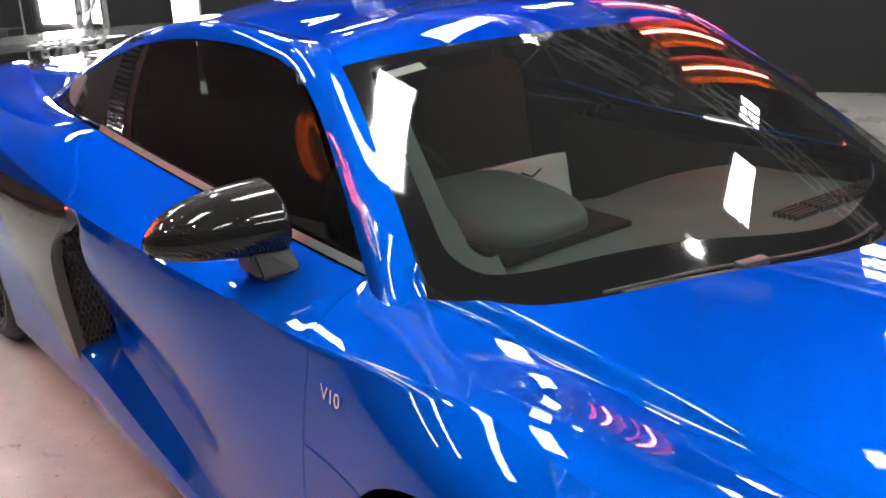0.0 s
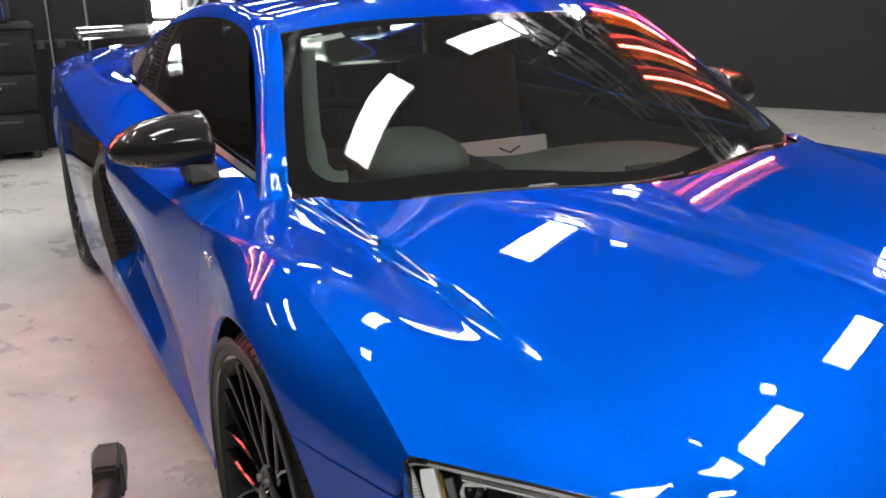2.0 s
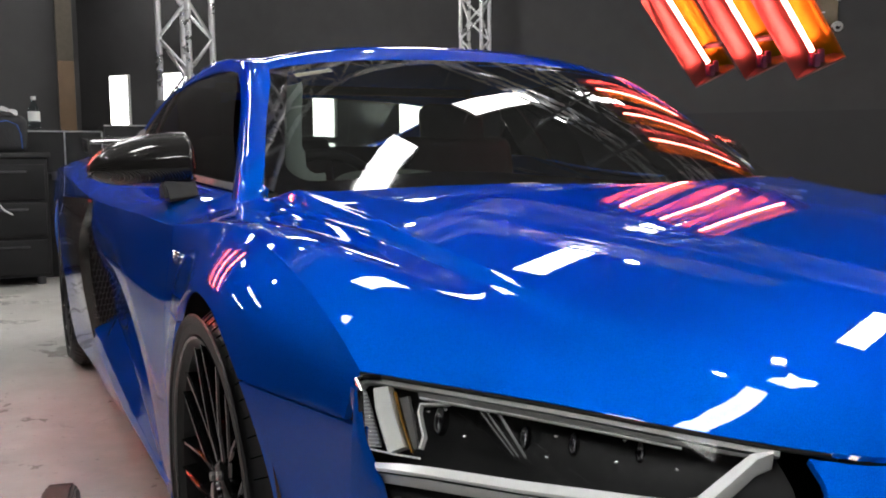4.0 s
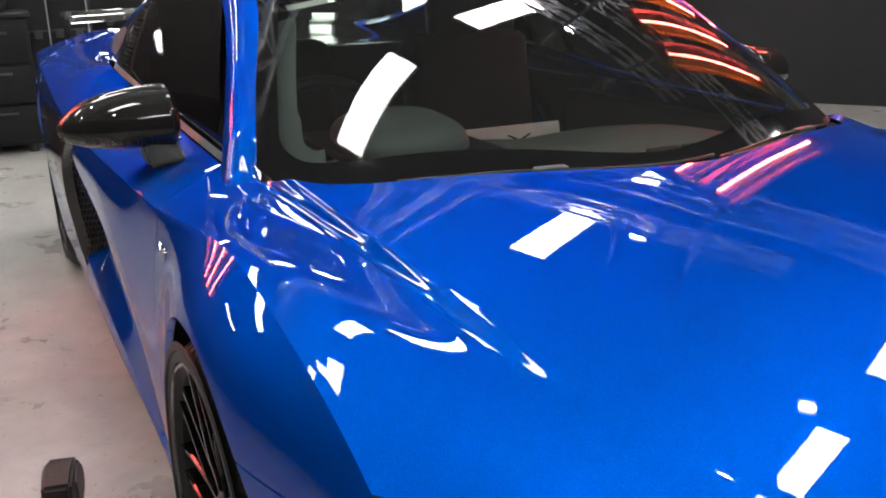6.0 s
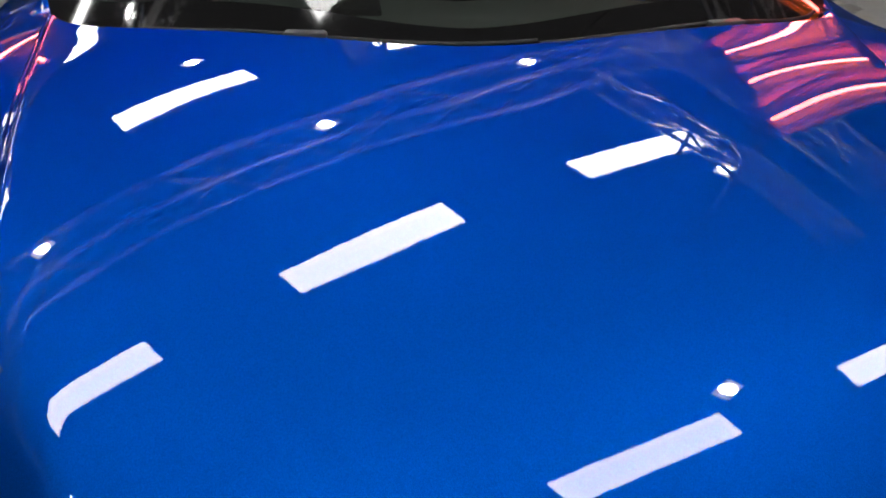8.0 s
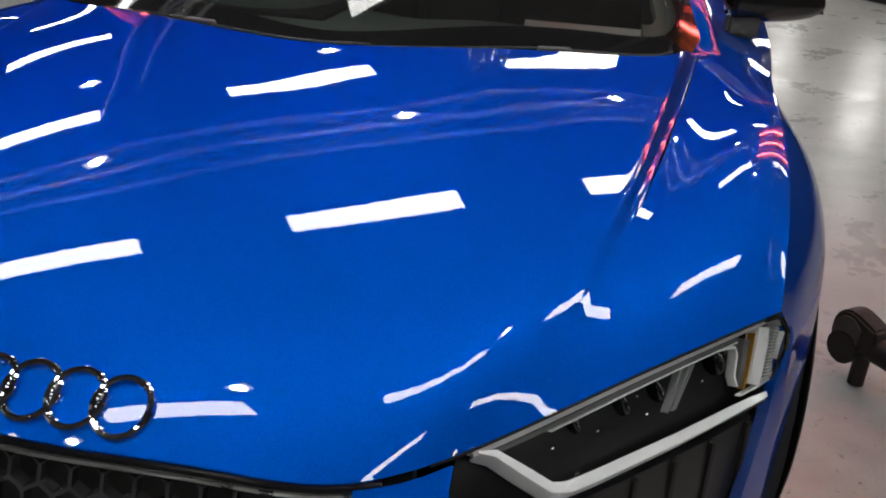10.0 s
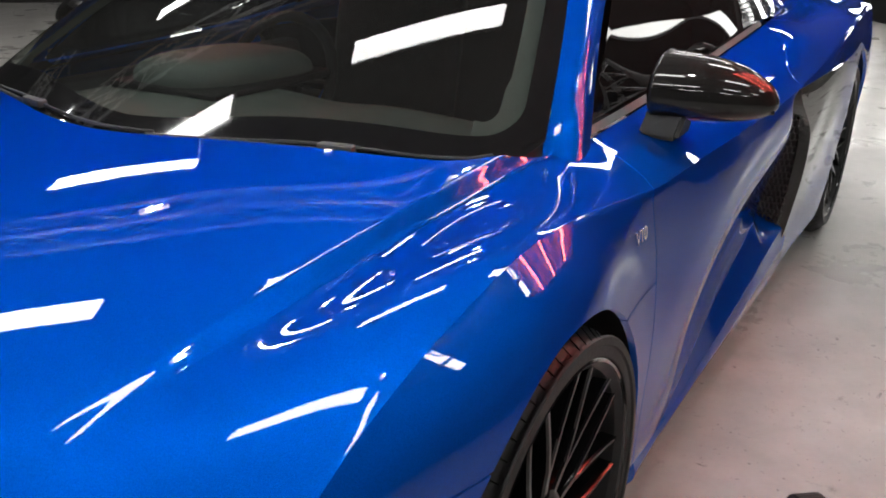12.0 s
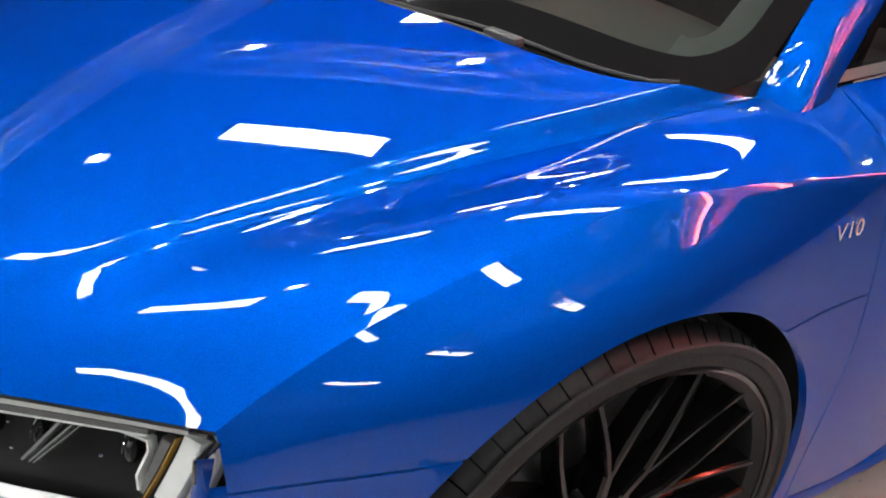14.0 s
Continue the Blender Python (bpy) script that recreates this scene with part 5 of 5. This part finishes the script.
pod = sheet(np.array(rows))
cen = np.array([-0.30, 0.63, 0.78])
pod = pod[0], np.where(np.abs(pod[1]).sum(1, keepdims=True) < 0.1, [[0, 0, 1.0]], pod[1] * np.sign(((pod[0] - cen) * pod[1]).sum(1, keepdims=True) + 1e-9)), pod[2]
skin("instrument_hood", pod, DASH, car, 0, "domed grey-green instrument hood")
# black slab added as the shadow round the instrument hood's foot
bm = bmesh.new()
box(bm, pose(-0.30, 0.625, 0.792), 0.35, 0.43, 0.022, 0.01)
part("hood_foot_shadow", bm, SEAT, car)
for x in (0.16, 0.26, 0.36, 0.46):
    bm = bmesh.new()
    for k in range(5):
        box(bm, pose(x, 0.20 + 0.012 * k, 0.800), 0.085, 0.004, 0.012)
    part("vent", bm, BLACK_PLASTIC, car)
st = new("steering_wheel")
st.parent = car
bm = bmesh.new()
tube(bm, [(0.18 * math.cos(t), 0, 0.18 * math.sin(t)) for t in np.linspace(0, 2 * math.pi, 49)], 0.016, 10, False)
part("wheel_rim", bm, SEAT, st)
for a in (0, 180, 270):
    bm = bmesh.new()
    rod(bm, (0, 0.02, 0), (0.17 * math.cos(radians(a)), 0, 0.17 * math.sin(radians(a))), 0.014, 8)
    part("spoke", bm, SEAT, st)
bm = bmesh.new()
box(bm, pose(0, 0.02, 0), 0.14, 0.04, 0.11, 0.02)
part("hub", bm, SEAT, st)
st.matrix_basis = pose(-0.36, 0.90, 0.74, -24)
for x in (-0.37, 0.37):
    sc = new("seat")
    sc.parent = car
    tagged(sc, "black leather bucket seat")
    bm = bmesh.new()
    box(bm, pose(x, 1.15, 0.36, 8), 0.50, 0.50, 0.16, 0.05, 3)
    part("cushion", bm, SEAT, sc)
    bm = bmesh.new()
    box(bm, pose(x, 1.50, 0.66, -12), 0.48, 0.12, 0.62, 0.05, 3)
    part("backrest", bm, SEAT, sc)
    bm = bmesh.new()
    box(bm, pose(x, 1.57, 1.00, -10), 0.26, 0.09, 0.18, 0.04, 3)
    part("headrest", bm, SEAT, sc)
bm = bmesh.new()
for z, h in ((0.55, 0.76), (1.135, 0.03)):
    box(bm, pose(0, 1.66, z), 1.36 if z < 1 else 1.0, 0.03, h)
for s in (1, -1):
    box(bm, pose(s * 0.56, 1.66, 1.02), 0.14, 0.03, 0.22)
part("bulkhead", bm, BLACK_PLASTIC, car)
bm = bmesh.new()
box(bm, pose(0.0, 0.95, 0.30), 0.22, 1.1, 0.30, 0.04)
part("console", bm, BLACK_PLASTIC, car)

carton = thing("carton", pose(0.43, 1.30, 0.445, -14), "flat white cardboard box leaning on the black passenger seat", "box")
bm = bmesh.new()
box(bm, pose(0, 0, 0.11), 0.38, 0.07, 0.22, 0.004)
part("body", bm, PAPER, carton)
bm = bmesh.new()
box(bm, pose(0, -0.037, 0.185), 0.372, 0.004, 0.06)
part("flap", bm, PAPER, carton)
for d in (-1, 1):
    bm = bmesh.new()
    box(bm, pose(0.02 + d * 0.022, -0.0405, 0.176, 0, d * -24, 0), 0.05, 0.002, 0.006)
    part("fold_mark", bm, DASH, carton)

# ---------------------------------------------------------------- lighting rig
def truss_bar(name, a, b, label, width=0.30, pitch=0.27, thick=0.022):
    """A square lattice truss between two points."""
    a, b = Vector(a), Vector(b)
    top = thing(name, Matrix.Identity(4), label, "truss", "lighting trusses")
    d = (b - a)
    L = d.length
    d.normalize()
    side_v = d.cross(Vector((0, 0, 1)))
    side_v = ROOM.to_3x3() @ Vector((1, 0, 0)) if side_v.length < 0.1 else side_v.normalized()
    up = side_v.cross(d).normalized()
    h = width / 2 - thick
    corners = [side_v * h * i + up * h * j for i, j in ((1, 1), (-1, 1), (-1, -1), (1, -1))]
    for c in corners:
        bm = bmesh.new()
        rod(bm, a + c, b + c, thick, 12)
        part("chord", bm, TRUSS_MAT, top)
    n = max(2, round(L / pitch))
    for k in range(4):
        for i in range(n):
            p, q = corners[k], corners[(k + 1) % 4]
            if (i + k) % 2:
                p, q = q, p
            bm = bmesh.new()
            rod(bm, a + p + d * L * i / n, a + q + d * L * (i + 1) / n, 0.010, 6)
            part("brace", bm, TRUSS_MAT, top)
    return top


def rm(u, v, z):
    return ROOM @ Vector((u, v, z))


RIG_Z = 2.92
POSTS = [(2.28, 3.05), (6.05, 2.76)]
for u, v in POSTS:
    truss_bar("truss_post", rm(u, v, 0.0), rm(u, v, CEIL), "silver aluminium lattice truss post from floor to ceiling", 0.245, 0.20, 0.018)
e1, e2 = GRID.to_3x3() @ Vector((1, 0, 0)), GRID.to_3x3() @ Vector((0, 1, 0))
mid_b = GRID @ Vector((0, 0.90, RIG_Z))
for a, b, wide in ((mid_b - e1 * 4.0, mid_b + e1 * 2.98, 0.30), (mid_b + e1 * 3.14 + e2 * 0.3, mid_b + e1 * 3.14 - e2 * 5.0, 0.34),
                   (mid_b - e1 * 4.16 + e2 * 2.4, mid_b - e1 * 4.16 - e2 * 4.4, 0.30), (mid_b + e1 * 2.15 - e2 * 0.16, mid_b + e1 * 2.15 - e2 * 2.3, 0.20)):
    tb = truss_bar("truss_beam", a, b, "silver aluminium lattice truss beam hung from the ceiling", wide)
    for t in (0.06, 0.94):
        p = a.lerp(b, t)
        bm = bmesh.new()
        rod(bm, p + Vector((0, 0, 0.15)), (p.x, p.y, CEIL), 0.008, 6)
        part("hanger", bm, STEEL, tb)

# upright LED panels on the far wall
first = None
for v, z0, z1 in [(WV, 0.62, 1.84) for WV in (7.65, 6.82, 5.78, 4.76, 3.70)]:
    m = ROOM @ pose(WALL_U - 0.03, v, 0, 0, 0, 0)
    if first is None:
        first = thing("wall_light", m, "upright white LED panel light on the charcoal wall", "wall light", "wall lights")
        bm = bmesh.new()
        box(bm, pose(0, 0, (z0 + z1) / 2), 0.05, 0.29, z1 - z0 + 0.04, 0.006)
        part("frame", bm, LAMP_HOUSING, first)
        bm = bmesh.new()
        box(bm, pose(-0.03, 0, (z0 + z1) / 2), 0.012, 0.26, z1 - z0, 0.003)
        part("diffuser", bm, WALL_PANEL_MAT, first, "glowing white diffuser")
    else:
        copy_thing(first, m)

# work floodlight on a stand behind the car
fl = thing("floodlight", pose(-0.22, 3.78, 0, 0, 0, -18), "bright square work floodlight on a grey tripod pole", "floodlight")
bm = bmesh.new()
rod(bm, (0, 0, 0.0), (0, 0, 0.98), 0.025, 12)
part("pole", bm, SATIN, fl)
bm = bmesh.new()
rod(bm, (0, 0, 0), (0, 0, 0.02), 0.16, 24)
part("base", bm, SATIN, fl)
bm = bmesh.new()
box(bm, pose(0, 0, 1.09), 0.26, 0.07, 0.24, 0.012)
part("body", bm, BLACK_PLASTIC, fl)
bm = bmesh.new()
box(bm, pose(0, -0.038, 1.09), 0.17, 0.006, 0.15)
part("face", bm, SPOT_MAT, fl, "glaring white lamp face")

# ---------------------------------------------------------------- red curing lamps
GOLD = mat("gold_reflector", (0.23, 0.22, 0.01), 0.34, 0.9, noise_amt=0.06, noise_scale=20)
BRIGHT = mat("bright_reflector", (0.26, 0.16, 0.15), 0.36, 0.9, noise_amt=0.06, noise_scale=20)
IR_TUBE = mat("red_hot_lamp_tube", (0.9, 0.3, 0.2), 0.4, emit=(1.0, 0.12, 0.10), emit_strength=62)
LAMP_END = mat("dark_lamp_end", (0.10, 0.02, 0.05), 0.4, noise_amt=0.3)


def curing_lamp(m):
    """A long trough with a glowing tube along it; x across, y along, it shines towards -z."""
    top = thing("curing_lamp", m, "red glowing infrared curing lamp in a gold trough", "heat lamp", "curing lamps")
    flat = [(0.092, 0.0), (0.088, 0.008), (0.010, 0.085)]
    bend = [(0.010, 0.085), (-0.025, 0.082), (-0.060, 0.064), (-0.084, 0.034), (-0.094, 0.0)]
    for name, prof, material, label in (("flat_reflector", flat, BRIGHT, "bright flat reflector"), ("curved_reflector", bend, GOLD, "polished gold reflector")):
        bm = bmesh.new()
        a = [bm.verts.new((x, 0, z)) for x, z in prof]
        b = [bm.verts.new((x, 0.68, z)) for x, z in prof]
        for k in range(len(prof) - 1):
            bm.faces.new((a[k], a[k + 1], b[k + 1], b[k]))
        bmesh.ops.solidify(bm, geom=bm.faces[:], thickness=0.005)
        bmesh.ops.recalc_face_normals(bm, faces=bm.faces)
        part(name, bm, material, top, label)
    for y in (0.0, 0.68):
        bm = bmesh.new()
        prism(bm, [(x, y, z) for x, z in flat + bend[1:]], 0.008)
        part("end_cap", bm, BRIGHT, top)
        for dx, dz in ((-0.018, 0.040), (0.018, 0.045), (0.0, 0.020)):
            bm = bmesh.new()
            box(bm, pose(dx, y + (0.035 if y < 0.3 else -0.035), dz, 20, 15, 30), 0.022, 0.05, 0.022, 0.004)
            part("lamp_holder", bm, LAMP_END, top)
    bm = bmesh.new()
    rod(bm, (0, 0.07, 0.036), (0, 0.61, 0.036), 0.009, 12)
    part("lamp_tube", bm, IR_TUBE, top, "red-hot glowing tube")
    bm = bmesh.new()
    tube(bm, [(-0.075, 0.10 + 0.16 * t, 0.075 + 0.035 * math.sin(math.pi * t)) for t in np.linspace(0, 1, 12)], 0.006, 8)
    part("grip", bm, STEEL, top, "dark bowed grip")
    return top


def bank(low_ends, along, shine, reach=(0, 0)):
    along, shine = Vector(along).normalized(), Vector(shine).normalized()
    across = along.cross(-shine).normalized()
    nz = across.cross(along).normalized()
    fr = thing("lamp_frame", Matrix.Identity(4), "dark steel frame that hangs the curing lamps from the ceiling", "lamp frame", "lamp frames")
    ends = [Vector(p) for p in low_ends]
    for p in ends:
        m = Matrix((across, along, nz)).transposed().to_4x4()
        m.translation = p
        curing_lamp(m)
    for h in (0.12, 0.58):
        a, b = ends[0] + along * h + nz * 0.10, ends[-1] + along * h + nz * 0.10
        bm = bmesh.new()
        rod(bm, a, b, 0.012, 8)
        part("crossbar", bm, STEEL, fr)
        if h > 0.5:
            for q in (a, b):
                bm = bmesh.new()
                rod(bm, q, (q.x + reach[0], q.y + reach[1], CEIL), 0.012, 8)
                part("hanger", bm, STEEL, fr)


bank([(1.62, 1.48, 1.215), (1.61, 1.18, 1.225), (1.59, 0.905, 1.205)], (-0.67, 0.0, 0.74), (-0.585, -0.611, -0.529))
bank([(-1.72, 2.08, 1.02), (-1.72, 1.81, 1.02), (-1.72, 1.54, 1.02)], (0.60, 0.0, 0.80), (0.60, -0.61, -0.45), (-1.6, 1.0))

# ---------------------------------------------------------------- lift arms beside the front wheels
ARM_STEEL = mat("worn_dark_steel", (0.030, 0.024, 0.022), 0.5, 0.4, noise_amt=0.45, noise_scale=18, bump=0.15, bump_scale=70)

PLATE_STEEL = mat("grey_plate_steel", (0.09, 0.085, 0.08), 0.45, 0.5, noise_amt=0.35, noise_scale=25, bump=0.1, bump_scale=60)


def lift_arm(m, tall):
    """A round arm that ends in a rounded steel fork with a roller under it."""
    top = thing("lift_arm", m, "dark worn steel lift arm low over the floor", "lift arm", "lift arms")
    bm = bmesh.new()
    rod(bm, (0, -0.07, tall - 0.078), (0, -1.20, tall - 0.078), 0.033, 20)
    part("beam", bm, ARM_STEEL, top, "round dark steel tube")
    bm = bmesh.new()
    prof = [(0.050 * math.cos(t), 0.055 * math.sin(t)) for t in np.linspace(-0.6, 1.9, 12)]
    prism(bm, [(0.031, y - 0.012, tall - 0.056 + z) for y, z in prof] + [(0.031, -0.085, tall - 0.022), (0.031, -0.095, tall - 0.070), (0.031, -0.05, tall - 0.105)], 0.062, 0.007)
    part("head", bm, ARM_STEEL, top, "rounded steel fork head")
    for sx in (-0.031, 0.036):
        bm = bmesh.new()
        prism(bm, [(sx, y * 0.86 - 0.014, tall - 0.062 + z * 0.86) for y, z in prof] + [(sx, -0.05, tall - 0.035), (sx, -0.045, tall - 0.115)], 0.006, 0.001)
        part("side_plate", bm, PLATE_STEEL, top, "grey worn side plate")
    bm = bmesh.new()
    rod(bm, (0.0, -0.05, 0.0), (0.0, -0.05, tall - 0.09), 0.020, 16)
    part("foot", bm, ARM_STEEL, top)
    bm = bmesh.new()
    rod(bm, (-0.040, -0.012, tall - 0.100), (0.026, -0.012, tall - 0.100), 0.042, 28)
    part("roller", bm, RUBBER, top, "round dark rubber roller")
    return top


lift_arm(pose(1.215, 0.525, 0, 0, 0, 38), 0.192)
lift_arm(pose(-1.11, 0.672, 0, 0, 0, -14), 0.168)

# ---------------------------------------------------------------- bench along the back
CAB = mat("black_cabinet_lacquer", (0.009, 0.009, 0.010), 0.55, noise_amt=0.25, noise_scale=10, spec=0.25)
CASE_EDGE = mat("case_edge_metal", (0.5, 0.5, 0.5), 0.35, 1.0)
cab = thing("tool_cabinet", pose(-1.97, 5.60, 0), "black tool cabinet with drawers against the back", "cabinet")
bm = bmesh.new()
box(bm, pose(0, 0, 0.47), 2.25, 0.62, 0.83, 0.012)
part("body", bm, CAB, cab)
bm = bmesh.new()
box(bm, pose(0, 0, 0.903), 2.29, 0.66, 0.035, 0.006)
part("worktop", bm, BLACK_PLASTIC, cab)
for i in range(4):
    for j in range(3):
        bm = bmesh.new()
        box(bm, pose(-0.84 + i * 0.56, -0.315, 0.20 + j * 0.26), 0.53, 0.02, 0.235, 0.005)
        dr = part("drawer", bm, CAB, cab)
        bm = bmesh.new()
        box(bm, pose(-0.84 + i * 0.56, -0.332, 0.27 + j * 0.26), 0.30, 0.015, 0.014, 0.004)
        part("handle", bm, STEEL, dr)
for x in (-1.05, 1.05):
    for y in (-0.25, 0.25):
        bm = bmesh.new()
        rod(bm, (x, y, 0), (x, y, 0.07), 0.03, 12)
        part("foot", bm, STEEL, cab)
def flight_case(x, y, w, d, h, label):
    """A tall black case with metal edges along its front."""
    case = thing("flight_case", pose(x, y, 0), label, "case", "flight cases")
    bm = bmesh.new()
    box(bm, pose(0, 0, h / 2), w, d, h, 0.01)
    part("body", bm, CAB, case)
    bm = bmesh.new()
    box(bm, pose(0, 0, h * 0.72), w + 0.006, d + 0.006, 0.012)
    part("lid_joint", bm, STEEL, case)
    for q in (-1, 1):
        bm = bmesh.new()
        box(bm, pose(q * w / 2, -d / 2, h / 2), 0.010, 0.010, h)
        part("edge", bm, CASE_EDGE if q > 0 else STEEL, case)
        bm = bmesh.new()
        box(bm, pose(q * w * 0.25, -d / 2 - 0.006, h * 0.70), 0.05, 0.012, 0.06, 0.003)
        part("latch", bm, STEEL, case)
    bm = bmesh.new()
    box(bm, pose(0, -d / 2, h + 0.004), w, 0.012, 0.010)
    part("edge", bm, CASE_EDGE, case)


flight_case(-0.845, 5.85, 0.29, 0.4, 1.07, "black flight case standing behind the tool cabinet")
flight_case(-0.565, 5.90, 0.26, 0.4, 1.07, "narrow black flight case with bright metal top edge")
flight_case(-0.09, 6.40, 0.55, 0.45, 1.13, "wide black flight case standing by the wall")

WATER_PLASTIC = glass_mat("clear_bottle_plastic", (0.75, 0.80, 0.82), 0.03)
bt = thing("bottle", pose(-0.89, 5.75, 1.079), "clear plastic water bottle with a white cap", "bottle")
bm = bmesh.new()
lathe(bm, [(0.0, 0.001), (0.0, 0.036), (0.01, 0.040), (0.06, 0.038), (0.07, 0.040), (0.15, 0.040), (0.19, 0.022), (0.215, 0.014), (0.23, 0.014)], 28, "z")
part("bottle_body", bm, WATER_PLASTIC, bt)
bm = bmesh.new()
rod(bm, (0, 0, 0.225), (0, 0, 0.25), 0.017, 16)
part("cap", bm, LAMP_HOUSING, bt)
bm = bmesh.new()
lathe(bm, [(0.07, 0.0412), (0.14, 0.0412)], 28, "z")
part("label_band", bm, PAPER, bt)
BAG = mat("black_nylon", (0.015, 0.015, 0.017), 0.7, noise_amt=0.3, noise_scale=40, bump=0.3, bump_scale=90)
CLOTH = mat("grey_cloth", (0.30, 0.30, 0.30), 0.9, noise_amt=0.2, noise_scale=25, bump=0.4, bump_scale=60)
bg = thing("tool_bag", pose(-1.08, 5.42, 0.921), "black nylon tool bag with blue piping on the cabinet", "bag")
bm = bmesh.new()
box(bm, pose(0, 0, 0.125), 0.25, 0.24, 0.25, 0.05, 4)
part("bag_body", bm, BAG, bg)
bm = bmesh.new()
tube(bm, [(0.085, -0.122, 0.03), (0.082, -0.122, 0.12), (0.06, -0.122, 0.19), (0.0, -0.122, 0.215), (-0.08, -0.122, 0.205)], 0.003, 6)
part("piping", bm, mat("blue_piping", (0.02, 0.10, 0.45), 0.5), bg)
cl = thing("cloth", pose(-1.12, 5.42, 1.166), "crumpled pale grey cleaning cloth lying on the bag", "cloth")
bm = bmesh.new()
bmesh.ops.create_grid(bm, x_segments=18, y_segments=18, size=0.11)
for v in bm.verts:
    r = v.co.xy.length
    v.co.z = 0.055 * max(0, 1 - (r / 0.15) ** 2) + 0.016 * noise.noise(v.co * 28) + 0.012
bmesh.ops.solidify(bm, geom=bm.faces[:], thickness=0.004)
part("fabric", bm, CLOTH, cl)
cb = thing("cable", pose(-1.18, 5.275, 0), "white cable hanging down the cabinet front", "cable")
bm = bmesh.new()
tube(bm, [(0.01, 0.03, 0.93), (0.0, -0.012, 0.905), (-0.02, -0.016, 0.75), (-0.01, -0.016, 0.62), (0.05, -0.016, 0.53), (0.10, -0.016, 0.50)], 0.005, 8)
part("wire", bm, LAMP_HOUSING, cb)

LEAF = mat("green_leaf", (0.05, 0.11, 0.025), 0.5, noise_amt=0.3, noise_scale=30)
pl = thing("potted_plant", pose(-1.30, 5.45, 0.921), "small leafy green plant in a dark pot on the cabinet", "plant")
bm = bmesh.new()
lathe(bm, [(0.0, 0.001), (0.0, 0.045), (0.09, 0.06), (0.095, 0.055), (0.08, 0.001)], 20, "z")
part("pot", bm, BLACK_PLASTIC, pl)
bm = bmesh.new()
rng = random.Random(4)
for k in range(60):
    a, e, L = rng.uniform(0, 6.283), rng.uniform(0.1, 1.3), rng.uniform(0.05, 0.13)
    root = Vector((0.02 * math.cos(a), 0.02 * math.sin(a), 0.08 + rng.uniform(0, 0.06)))
    tip = root + Vector((math.cos(a) * math.cos(e), math.sin(a) * math.cos(e), math.sin(e))) * L
    wd = Vector((-math.sin(a), math.cos(a), 0.3)) * 0.016
    midp = root.lerp(tip, 0.55) + Vector((0, 0, 0.008))
    q = [bm.verts.new(p) for p in (root, midp + wd, tip, midp - wd)]
    bm.faces.new(q)
part("leaves", bm, LEAF, pl)

WOOD = mat("brown_board", (0.10, 0.055, 0.02), 0.55, noise_amt=0.25, noise_scale=8)
pn = thing("door_frame", pose(-0.57, 6.9, 0), "brown wooden door frame post against the dark wall", "door frame", kind="structure")
bm = bmesh.new()
box(bm, pose(0, 0, 0.85), 0.13, 0.08, 1.7, 0.004)
part("post", bm, WOOD, pn)
bm = bmesh.new()
box(bm, pose(0, 0, 2.4), 0.13, 0.08, 1.4, 0.004)
part("upper_board", bm, mat("beige_board", (0.08, 0.068, 0.05), 0.7, noise_amt=0.2), pn)
setting("partition", pose(-3.6, 7.1, CEIL / 2), 6.3, 0.12, CEIL, WALL_MAT, "charcoal partition behind the cabinets")

# wall sign and wall base
SIGN = mat("bronze_sign_plate", (0.16, 0.13, 0.09), 0.4, 0.6, noise_amt=0.2)
sg_m = ROOM @ pose(WALL_U - 0.012, -0.16, 2.08, 0, 0, 0)
sn = thing("wall_sign", sg_m, "silver and bronze scrolled sign on the charcoal wall", "sign")
bm = bmesh.new()
box(bm, Matrix.Identity(4), 0.024, 0.40, 0.22, 0.006)
part("plate", bm, SIGN, sn)
for y, z in ((0.2, 0.13), (-0.2, 0.13), (0.2, -0.13), (-0.2, -0.13)):
    bm = bmesh.new()
    tube(bm, [(-0.01, y + 0.045 * math.cos(t) * (1 - t / 14), z + 0.045 * math.sin(t) * (1 - t / 14)) for t in np.linspace(0, 9, 40)], 0.010, 8)
    part("scroll", bm, SATIN, sn)
for k in range(2):
    bm = bmesh.new()
    box(bm, pose(-0.014, 0.06 - 0.12 * k, 0), 0.006, 0.07, 0.012)
    part("bar", bm, SATIN, sn)
setting("wall_base", ROOM @ pose(WALL_U - 0.008, vv, 0.62), 0.016, LV - 0.02, 1.24, BASE_MAT, "black lower wall panelling")
